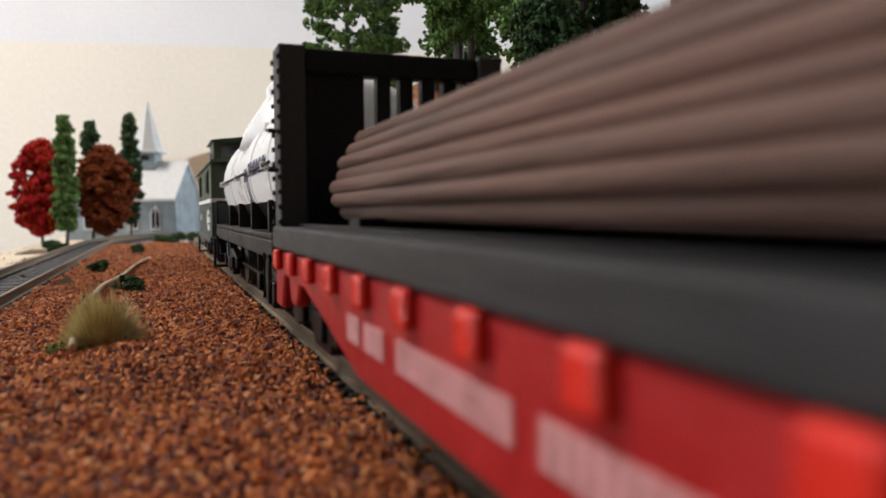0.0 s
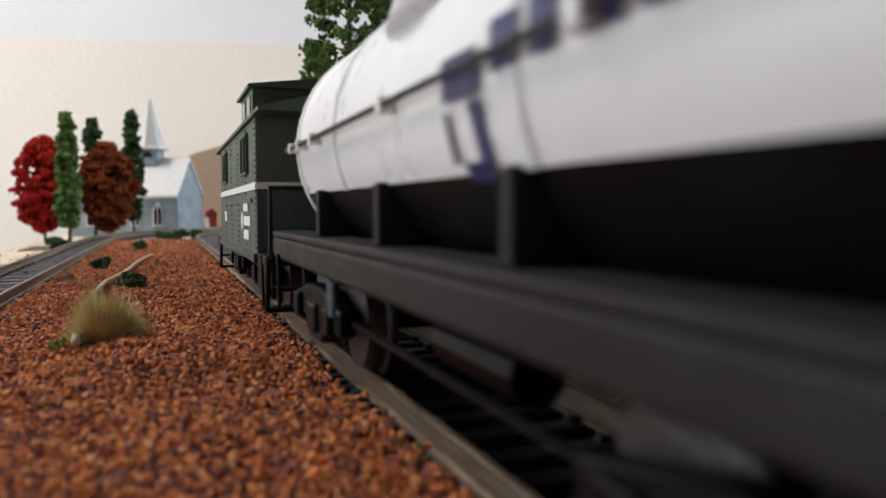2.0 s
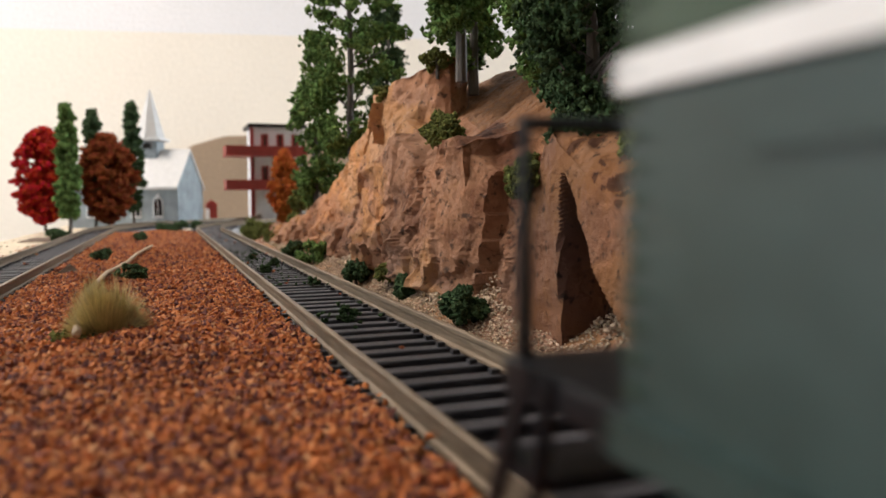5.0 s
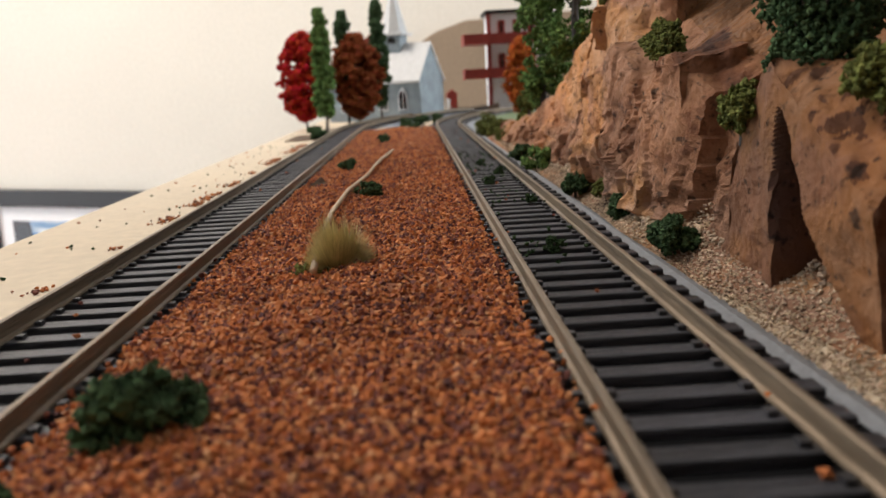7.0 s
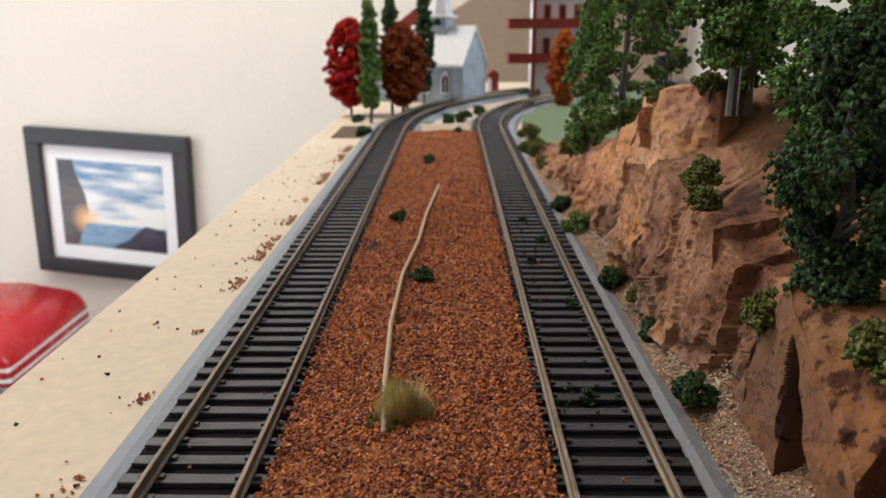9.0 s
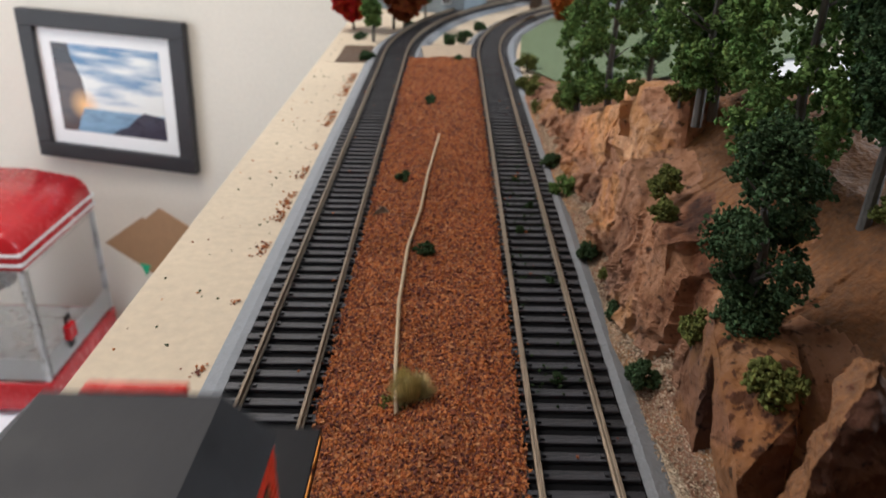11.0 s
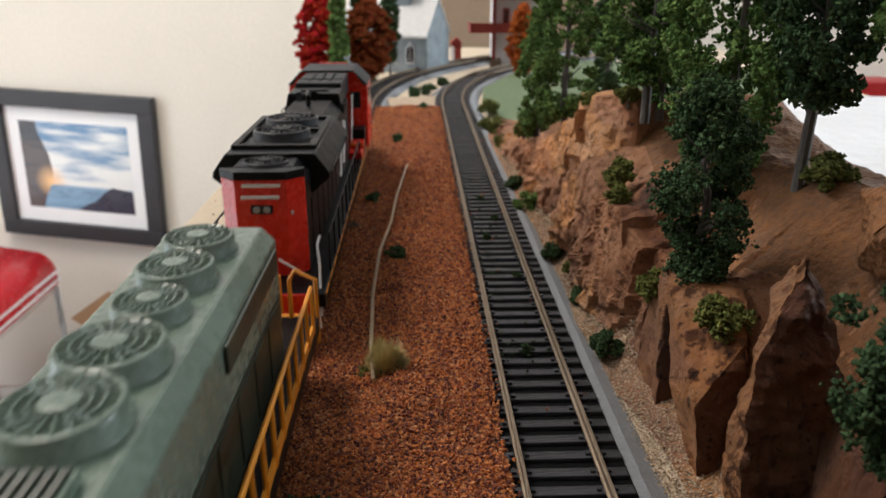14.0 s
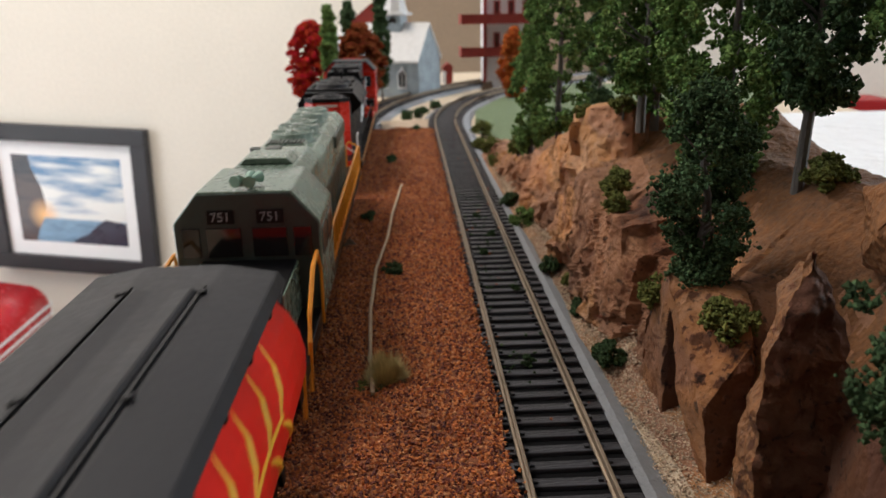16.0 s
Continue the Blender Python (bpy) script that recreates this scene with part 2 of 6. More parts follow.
def rock_material(name="painted_plaster_rock", shade=(1.0, 1.0, 1.0)):
    """Cast plaster rock washed with ochre, mauve and umber."""
    m = bpy.data.materials.new(name)
    m.use_nodes = True
    n, l = m.node_tree.nodes, m.node_tree.links
    b = n["Principled BSDF"]
    b.inputs["Roughness"].default_value = 0.75
    b.inputs["Specular IOR Level"].default_value = 0.3
    co = n.new("ShaderNodeTexCoord")

    def tex(scale, detail=6, rough=0.6):
        t = n.new("ShaderNodeTexNoise")
        t.inputs["Scale"].default_value, t.inputs["Detail"].default_value, t.inputs["Roughness"].default_value = scale, detail, rough
        l.new(co.outputs["Object"], t.inputs["Vector"])
        return t.outputs[0]

    r = n.new("ShaderNodeValToRGB")
    r.color_ramp.elements[0].position, r.color_ramp.elements[0].color = 0.33, (0.075, 0.034, 0.024, 1)
    r.color_ramp.elements[1].position, r.color_ramp.elements[1].color = 0.70, (0.64, 0.45, 0.29, 1)
    for p, c in ((0.39, (0.24, 0.115, 0.065, 1)), (0.45, (0.40, 0.225, 0.135, 1)), (0.50, (0.45, 0.275, 0.19, 1)), (0.56, (0.52, 0.30, 0.14, 1)), (0.61, (0.55, 0.36, 0.23, 1))):
        e = r.color_ramp.elements.new(p)
        e.color = c
    for e in r.color_ramp.elements:
        e.color = tuple(a * b_ for a, b_ in zip(e.color[:3], shade)) + (1,)
    l.new(tex(26, 10, 0.62), r.inputs[0])
    pit = n.new("ShaderNodeMapRange")
    pit.inputs["From Min"].default_value, pit.inputs["From Max"].default_value = 0.33, 0.43
    pit.inputs["To Min"].default_value = 0.25
    l.new(tex(420, 4), pit.inputs[0])
    mx = n.new("ShaderNodeMix")
    mx.data_type, mx.blend_type = "RGBA", "MULTIPLY"
    mx.inputs["Factor"].default_value = 1.0
    l.new(r.outputs[0], mx.inputs["A"])
    l.new(pit.outputs[0], mx.inputs["B"])
    wash = n.new("ShaderNodeValToRGB")
    wash.color_ramp.elements[0].position, wash.color_ramp.elements[0].color = 0.38, (0.78, 0.80, 0.86, 1)
    wash.color_ramp.elements[1].position, wash.color_ramp.elements[1].color = 0.62, (1.20, 1.06, 0.90, 1)
    l.new(tex(16, 5, 0.55), wash.inputs[0])
    over = n.new("ShaderNodeMix")
    over.data_type, over.blend_type = "RGBA", "MULTIPLY"
    over.inputs["Factor"].default_value = 1.0
    l.new(mx.outputs["Result"], over.inputs["A"])
    l.new(wash.outputs[0], over.inputs["B"])
    l.new(over.outputs["Result"], b.inputs["Base Color"])
    bp = n.new("ShaderNodeBump")
    bp.inputs["Strength"].default_value, bp.inputs["Distance"].default_value = 0.9, 0.0024
    l.new(tex(260, 8, 0.7), bp.inputs["Height"])
    l.new(bp.outputs[0], b.inputs["Normal"])
    return m


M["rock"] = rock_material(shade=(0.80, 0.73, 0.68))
# lighter ochre copy of the rock, with lamplight put into its colour
M["rock_pale_lit"] = rock_material("lit_pale_ochre_rock", (1.0, 0.88, 0.78))
# umber wash darkened further, so the colour also carries shade
M["rock_umber_shade"] = rock_material("umber_and_shade_rock", (0.26, 0.185, 0.165))
M["rock_brown"] = rock_material("brown_washed_rock", (0.56, 0.44, 0.35))

# ---- building helpers ----


def mesh_object(name, bm, material, smooth=False):
    me = bpy.data.meshes.new(name)
    bmesh.ops.recalc_face_normals(bm, faces=bm.faces)
    bm.to_mesh(me)
    bm.free()
    me.materials.append(material)
    if smooth:
        for p in me.polygons:
            p.use_smooth = True
    return new(name, me)


def part(name, bm, material, parent, label="", smooth=False):
    ob = mesh_object(name, bm, material, smooth)
    ob.parent = parent
    if label:
        tagged(ob, label)
    return ob


def thing(name, m, label, category, group="", kind=""):
    ob = new(name)
    ob.empty_display_size = 0.01
    ob.matrix_world = m
    return tagged(ob, label, category, group, kind)


def box(x0, x1, y0, y1, z0, z1, bevel=0.0, bm=None):
    own = bmesh.new()
    bmesh.ops.create_cube(own, size=1)
    for v in own.verts:
        v.co = Vector((x0 + (v.co.x + .5) * (x1 - x0), y0 + (v.co.y + .5) * (y1 - y0), z0 + (v.co.z + .5) * (z1 - z0)))
    if bevel:
        bmesh.ops.bevel(own, geom=own.edges[:], offset=bevel, segments=2, affect="EDGES", profile=0.5)
    return merge(bm, own)


def merge(bm, own):
    if bm is None:
        return own
    me = bpy.data.meshes.new("tmp")
    own.to_mesh(me)
    own.free()
    bm.from_mesh(me)
    bpy.data.meshes.remove(me)
    return bm


def rod(a, b, r, n=8, bm=None, r2=None):
    own = bmesh.new()
    a, b = Vector(a), Vector(b)
    bmesh.ops.create_cone(own, cap_ends=True, segments=n, radius1=r, radius2=r if r2 is None else r2, depth=(b - a).length)
    rot = (b - a).to_track_quat("Z", "Y").to_matrix().to_4x4()
    bmesh.ops.transform(own, matrix=Matrix.Translation((a + b) / 2) @ rot, verts=own.verts)
    return merge(bm, own)


def pipe(points, r, n=6, bm=None):
    """One bent tube through the points."""
    own = bmesh.new()
    pts = [Vector(p) for p in points]
    closed = (pts[0] - pts[-1]).length < 1e-7
    if closed:
        pts = pts[:-1]
    k, rings, up = len(pts), [], Vector((0.13, 0.29, 0.95))
    for i, p in enumerate(pts):
        a = pts[i - 1] if i or closed else p
        b = pts[(i + 1) % k] if i < k - 1 or closed else p
        d = (b - a).normalized()
        u = d.cross(up).normalized()
        w = u.cross(d)
        rings.append([own.verts.new(p + r * (u * math.cos(2 * math.pi * j / n) + w * math.sin(2 * math.pi * j / n))) for j in range(n)])
    for i in range(k if closed else k - 1):
        p, q = rings[i], rings[(i + 1) % k]
        for j in range(n):
            own.faces.new((p[j], p[(j + 1) % n], q[(j + 1) % n], q[j]))
    if not closed:
        own.faces.new(rings[0])
        own.faces.new(rings[-1][::-1])
    return merge(bm, own)


def prism(profile, axis, a, b, bm=None, bevel=0.0):
    """A closed profile of (u, v) swept from a to b along an axis. x: (y, z); y: (x, z); z: (x, y)."""
    own = bmesh.new()

    def at(u, v, w):
        return {"x": (w, u, v), "y": (u, w, v), "z": (u, v, w)}[axis]

    lo = [own.verts.new(at(u, v, a)) for u, v in profile]
    hi = [own.verts.new(at(u, v, b)) for u, v in profile]
    own.faces.new(lo)
    own.faces.new(hi[::-1])
    k = len(profile)
    for i in range(k):
        own.faces.new((lo[i], lo[(i + 1) % k], hi[(i + 1) % k], hi[i]))
    bmesh.ops.recalc_face_normals(own, faces=own.faces)
    if bevel:
        bmesh.ops.bevel(own, geom=own.edges[:], offset=bevel, segments=1, affect="EDGES")
    return merge(bm, own)


def lathe(profile, origin, axis="z", n=24, bm=None):
    """(radius, height) pairs turned round an axis."""
    own = bmesh.new()
    rings = []
    for r, h in profile:
        ring = []
        for i in range(n):
            a = 2 * math.pi * i / n
            c, s = r * math.cos(a), r * math.sin(a)
            p = {"z": (c, s, h), "y": (c, h, s), "x": (h, c, s)}[axis]
            ring.append(own.verts.new(Vector(origin) + Vector(p)))
        rings.append(ring)
    for p, q in zip(rings, rings[1:]):
        for i in range(n):
            own.faces.new((p[i], p[(i + 1) % n], q[(i + 1) % n], q[i]))
    own.faces.new(rings[0])
    own.faces.new(rings[-1][::-1])
    return merge(bm, own)


def ring(origin, axis, r, t, n=20, bm=None):
    """A thin torus."""
    o = Vector(origin)
    pts = []
    for i in range(n + 1):
        a = 2 * math.pi * i / n
        c, s = r * math.cos(a), r * math.sin(a)
        pts.append(o + Vector({"z": (c, s, 0), "y": (c, 0, s), "x": (0, c, s)}[axis]))
    return pipe(pts, t, 5, bm)


def text_part(name, body, size, m, material, parent):
    cu = bpy.data.curves.new(name, "FONT")
    cu.body, cu.size, cu.extrude, cu.align_x, cu.align_y = body, size, 0.00008, "CENTER", "CENTER"
    tmp = new(name, cu)
    me = bpy.data.meshes.new_from_object(tmp.evaluated_get(bpy.context.evaluated_depsgraph_get()))
    bpy.data.objects.remove(tmp)
    me.materials.clear()
    me.materials.append(material)
    ob = new(name, me)
    ob.parent = parent
    ob.matrix_basis = m
    return ob

# ---- the room ----
TRACK_R, TRACK_L = 0.02375, -0.04875      # centre lines
RADIUS, BEND_Y = 0.457, 0.615             # both tracks bend to the right, concentric
CX = TRACK_R + RADIUS
BACK_Y = -1.95
RAIL_TOP = 0.003


def structure(name, bm, material, label):
    return tagged(mesh_object(name, bm, material), label, kind="structure")


FLOOR_Z, CEIL_Z = -1.05, 1.4
structure("floor", box(-2.2, 2.6, -2.6, 2.4, FLOOR_Z - 0.05, FLOOR_Z), M["carpet"], "brown carpet floor of the room")
structure("ceiling", box(-2.2, 2.6, -2.6, 2.4, CEIL_Z, CEIL_Z + 0.05), M["ceiling"], "white painted ceiling of the room")
WALL = pose(-0.85, 1.9, 0, 0, 0, -11.31)      # the picture wall stands a little askew to the layout
w = structure("wall_north", box(-1.4, 3.45, 0, 0.1, FLOOR_Z, 0.366), M["wall"], "cream painted wall behind the layout")
w.matrix_world = WALL
w = structure("soffit", box(-1.4, 3.45, 0.0005, 0.1, 0.3662, CEIL_Z - 0.002), M["ceiling"], "pale grey painted soffit above the cream wall")
w.matrix_world = WALL
# unseen east and south walls, kept tan so that less light bounces back
structure("wall_east", box(2.5, 2.6, -2.6, 2.1, FLOOR_Z, CEIL_Z), M["unseen_wall"], "unseen wall beyond the layout, tan to cut bounce light")
structure("wall_south", box(-2.1, 2.5, -2.6, -2.5, FLOOR_Z, CEIL_Z), M["unseen_wall"], "unseen wall at the back of the room, tan to cut bounce light")
bm = box(-2.2, -2.1, -2.6, 0.15, FLOOR_Z, CEIL_Z)
box(-2.2, -2.1, 1.35, 2.4, FLOOR_Z, CEIL_Z, bm=bm)
box(-2.2, -2.1, 0.15, 1.35, FLOOR_Z, -1.0, bm=bm)
box(-2.2, -2.1, 0.15, 1.35, 1.25, CEIL_Z, bm=bm)
structure("wall_west", bm, M["wall"], "cream painted wall with a tall window opening")

# ---- the layout table ----
TOP = -0.004
bm = prism([(-0.108, BACK_Y), (1.15, BACK_Y), (1.15, 0.66), (0.40, 0.66), (0.44, 1.16), (-0.05, 1.16), (-0.108, 1.0)], "z", TOP - 0.05, TOP, bevel=0.001)
table = tagged(mesh_object("layout_table", bm, M["board"]), "tan insulation board tabletop with crumbs along its edge", "table")
for x, ends in ((-0.06, (BACK_Y + 0.1, -0.4, 1.05)), (1.08, (BACK_Y + 0.1, -0.4, 0.58))):
    for y in ends:
        part("leg", box(x, x + 0.045, y, y + 0.045, FLOOR_Z, TOP - 0.05), M["dark_wood"], table)


def bent(x, y):
    """A place beside the straight track (x across, y along), carried round the bend."""
    if y <= BEND_Y:
        return x, y
    a = (y - BEND_Y) / (RADIUS + 0.0365)
    r = CX - x
    return CX - r * math.cos(a), BEND_Y + r * math.sin(a)


END_Y = 0.615 + 0.62


def swept(profile, stations, bm=None):
    """A closed (x, z) profile carried along the track line through the given y stations."""
    own = bmesh.new()
    rows = []
    for y in stations:
        rows.append([own.verts.new((*bent(x, y), z)) for x, z in profile])
    k = len(profile)
    for p, q in zip(rows, rows[1:]):
        for i in range(k):
            own.faces.new((p[i], p[(i + 1) % k], q[(i + 1) % k], q[i]))
    own.faces.new(rows[0])
    own.faces.new(rows[-1][::-1])
    return merge(bm, own)


STATIONS = [BACK_Y + 0.02, -0.6, -0.2, 0.0, 0.1, 0.2, 0.3, 0.4, 0.5] + [BEND_Y + 0.02 * i for i in range(32)]


def make_track(centre, label):
    track = thing("railway_track", Matrix(), label, "track", "two parallel tracks")
    c = centre
    bed = part("roadbed", swept([(c - 0.0222, TOP), (c - 0.0172, -0.0012), (c + 0.0172, -0.0012), (c + 0.0222, TOP)], STATIONS), M["foam"], track, "bevelled grey foam roadbed")
    part("tie_base", swept([(c - 0.0146, -0.0013), (c - 0.0146, -0.0009), (c + 0.0146, -0.0009), (c + 0.0146, -0.0013)], STATIONS), M["spike"], track, "black plastic webbing under the ties")
    for s in (-1, 1):
        m = c + s * 0.0084
        prof = [(m - 0.0008, 0.0003), (m + 0.0008, 0.0003), (m + 0.0007, 0.0006), (m + 0.0002, 0.0008), (m + 0.0002, 0.0021),
                (m + 0.00042, 0.0024), (m + 0.00042, 0.0029), (m + 0.0003, 0.0030), (m - 0.0003, 0.0030), (m - 0.00042, 0.0029), (m - 0.00042, 0.0024), (m - 0.0002, 0.0021),
                (m - 0.0002, 0.0008), (m - 0.0007, 0.0006)]
        part("rail", swept(prof, STATIONS), M["rail"], track)
    # each tie with its four spike plates; alike ties share one mesh
    bm = box(-0.0142, 0.0142, -0.00145, 0.00145, -0.0018, 0.0002, 0.00025)
    for s in (-1, 1):
        for d in (-0.0025, 0.0025):
            box(s * 0.0084 + d * 0.66 - 0.0005, s * 0.0084 + d * 0.66 + 0.0005, -0.0006, 0.0006, 0.0002, 0.0008, bm=bm)
    tie_mesh = bpy.data.meshes.new("tie")
    bm.to_mesh(tie_mesh)
    bm.free()
    tie_mesh.materials.append(M["tie"])
    y, i = -0.75, 0
    rnd = random.Random(int(c * 1e4) + 7)
    while y < END_Y:
        ob = new("tie", tie_mesh)
        ob.parent = track
        x, yy = bent(c, y)
        turn = -math.degrees(max(0, y - BEND_Y) / (RADIUS + 0.0365))
        ob.matrix_basis = pose(x + rnd.uniform(-.0003, .0003), yy, rnd.uniform(-.00012, .00004), 0, 0, turn + rnd.uniform(-0.8, 0.8))
        y += 0.00615
    # the far ties behind everything stay one piece
    bm = bmesh.new()
    y = BACK_Y + 0.03
    while y < -0.756:
        box(c - 0.0142, c + 0.0142, y - 0.00145, y + 0.00145, -0.0018, 0.0002, bm=bm)
        y += 0.0123
    tagged(part("tie_row", bm, M["tie"], track), kind="stuff")
    return track


make_track(TRACK_R, "model railway track with black ties and tarnished rails on grey foam")
make_track(TRACK_L, "model railway track with black ties beside the table edge")


# ---- red gravel between the tracks ----
def grains(name, spots, size, material, parent=None, flat=0.8, seed=3):
    """Many small faceted stones in one mesh. spots: rows of x, y, z."""
    rng = np.random.default_rng(seed)
    base = np.array([(1, 0, 0), (-1, 0, 0), (0, 1, 0), (0, -1, 0), (0, 0, 1), (0, 0, -1)], float)
    tri = np.array([(0, 2, 4), (2, 1, 4), (1, 3, 4), (3, 0, 4), (2, 0, 5), (1, 2, 5), (3, 1, 5), (0, 3, 5)])
    n = len(spots)
    r = size * rng.uniform(0.55, 1.25, (n, 1, 1))
    v = base[None] * rng.uniform(0.6, 1.25, (n, 6, 1)) + rng.uniform(-.25, .25, (n, 6, 3))
    q = rng.normal(size=(n, 4))
    q /= np.linalg.norm(q, axis=1)[:, None]
    w, x, y, z = q.T
    rot = np.array([[1 - 2 * (y * y + z * z), 2 * (x * y - z * w), 2 * (x * z + y * w)],
                    [2 * (x * y + z * w), 1 - 2 * (x * x + z * z), 2 * (y * z - x * w)],
                    [2 * (x * z - y * w), 2 * (y * z + x * w), 1 - 2 * (x * x + y * y)]]).transpose(2, 0, 1)
    v = np.einsum("nij,nkj->nki", rot, v) * r
    v[:, :, 2] *= flat
    v += np.asarray(spots)[:, None, :]
    f = (tri[None] + 6 * np.arange(n)[:, None, None]).reshape(-1, 3)
    me = bpy.data.meshes.new(name)
    me.from_pydata(v.reshape(-1, 3).tolist(), [], f.tolist())
    me.materials.append(material)
    ob = new(name, me)
    if parent:
        ob.parent = parent
    return ob


GX0, GX1, GY1 = -0.0372, 0.0128, 0.600


def gravel_height(x, y):
    u = (x - GX0) / (GX1 - GX0)
    return 0.0008 + 0.0012 * math.sin(math.pi * min(1, max(0, u))) + 0.0011 * noise.noise((x * 60, y * 45, 0)) + 0.0006 * noise.noise((x * 190, y * 190, 3))


bm = bmesh.new()
nx, ny = 26, 300
rows = []
for j in range(ny + 1):
    y = -0.25 + (GY1 + 0.25) * j / ny
    rows.append([bm.verts.new((GX0 + (GX1 - GX0) * i / nx, y, gravel_height(GX0 + (GX1 - GX0) * i / nx, y) if 0 < i < nx else TOP)) for i in range(nx + 1)])
for p, q in zip(rows, rows[1:]):
    for i in range(nx):
        bm.faces.new((p[i], p[i + 1], q[i + 1], q[i]))
bed = structure("ground", bm, M["gravel_bed"], "rust-red gravel strip between the two tracks")
rng = random.Random(11)
spots = []
for _ in range(98000):
    y = 0.02 + 0.58 * rng.random() ** 1.5
    x = rng.uniform(GX0, GX1)
    spots.append((x, y, gravel_height(x, y) + rng.uniform(-0.0002, 0.0003)))
for _ in range(1800):
    s = rng.choice((GX0, GX1))
    spots.append((s + rng.gauss(0, 0.0009), rng.uniform(0, GY1), rng.uniform(-0.0008, 0.0009)))
stones = grains("gravel", spots, 0.00052, M["gravel"], flat=1.0)
tagged(stones, "loose rust-red gravel grains between the tracks", "gravel", kind="stuff")
# crumbs spilled along the outer edge of the roadbed and over the board
spots = []
for _ in range(1300):
    d = abs(rng.gauss(0, 0.0026))
    y = rng.uniform(0.12, 0.60)
    if noise.noise((y * 30, 5, 0)) > 0.0:
        spots.append((-0.0722 - d, y, TOP + 0.0004))
for _ in range(40):
    spots.append((rng.uniform(-0.105, -0.072), rng.uniform(0.1, 0.65), TOP + 0.0003))
tagged(grains("spilled_gravel", spots, 0.0006, M["gravel"], seed=5), "red crumbs of gravel spilled on the tan board", "gravel", kind="stuff")
spots = [(rng.uniform(-0.102, -0.073), rng.uniform(0.1, 0.7), TOP + 0.0003) for _ in range(60)]
tagged(grains("dark_crumb", spots, 0.0006, M["leaf_dark"], seed=6), "dark green foam crumbs on the tan board", "crumbs", kind="stuff")
spots = []
for _ in range(70):
    spots.append((TRACK_R + rng.uniform(-0.012, 0.012), rng.uniform(0.08, 0.6), 0.0006))
    if rng.random() < .6:
        spots.append((TRACK_L + rng.uniform(-0.012, 0.012), rng.uniform(0.1, 0.6), 0.0006))
tagged(grains("stray_gravel", spots, 0.0006, M["gravel"], seed=8), "stray red stones lying between the ties", "gravel", kind="stuff")

# pale patch, dark hole and green turf at the bend
structure("trim_sand_patch", prism([(-0.026, 0.607), (0.012, 0.607), (0.016, 0.665), (-0.030, 0.655)], "z", TOP, TOP + 0.0035), M["sand"], "pale sandy patch between the diverging tracks")
bm = bmesh.new()
f = [bm.verts.new((*bent(x, y), TOP + 0.003 + 0.002 * math.sin(y * 30))) for x, y in [(0.046, 0.60), (0.046, 0.72), (0.046, 0.85), (0.046, 1.05)]]
g = [bm.verts.new((x, y, TOP + 0.006)) for x, y in [(0.075, 0.50), (0.16, 0.56), (0.26, 0.62), (0.40, 0.80)]]
for i in range(3):
    bm.faces.new((f[i], g[i], g[i + 1], f[i + 1]))
structure("ground_turf", bm, M["turf"], "pale green turf inside the bend")

# ---- the rock cliff and the hill ----
YS = [-0.35, 0.04, 0.085, 0.105, 0.118, 0.132, 0.145, 0.155, 0.166, 0.178, 0.195, 0.212, 0.225, 0.24, 0.26, 0.285, 0.305, 0.33, 0.36, 0.41, 0.455, 0.49, 0.53, 0.70]
XB = [.054, .056, .058, .060, .063, .064, .064, .063, .061, .058, .055, .050, .052, .055, .055, .053, .054, .050, .049, .049, .047, .047, .050, .06]
H1 = [.040, .034, .030, .028, .024, .016, .016, .027, .031, .027, .024, .033, .032, .028, .040, .050, .046, .034, .024, .014, .010, .008, .004, .000]
H2 = [.066, .062, .058, .056, .054, .050, .048, .047, .048, .050, .050, .050, .053, .056, .060, .058, .053, .043, .033, .023, .016, .012, .006, .001]


def table_at(values, y):
    return float(np.interp(y, YS, values))


def smooth(a):
    a = min(1.0, max(0.0, a))
    return a * a * (3 - 2 * a)


def hill_height(x, y):
    xb, h1, h2 = table_at(XB, y), table_at(H1, y), table_at(H2, y)
    d = x - xb
    talus = -0.0035 + 0.006 * smooth((d + 0.012) / 0.014) if y < 0.5 else -0.0035
    z = talus + (h1 - 0.002) * smooth(d / 0.008) + (h2 - h1) * smooth((d - 0.008) / 0.035)
    z *= 1 - smooth((x - 0.11) / 0.06)
    return z - 0.004 * smooth((x - 0.12) / 0.05)


def facet(y, z, size, seed):
    """A chunky broken-rock offset: flat tilted facets that meet in sharp creases."""
    d, pts = noise.voronoi((y / size, z / size * 0.5, seed))
    p = pts[0]
    r1 = noise.cell((p.x * 13.7, p.y * 9.1, seed + 3))
    r2 = noise.cell((p.x * 5.3, p.y * 17.9, seed + 5))
    return (r1 - 0.5) + 0.9 * r2 * (y / size - p.x) + 0.7 * (r1 - 0.3) * (z / size * 0.5 - p.y)


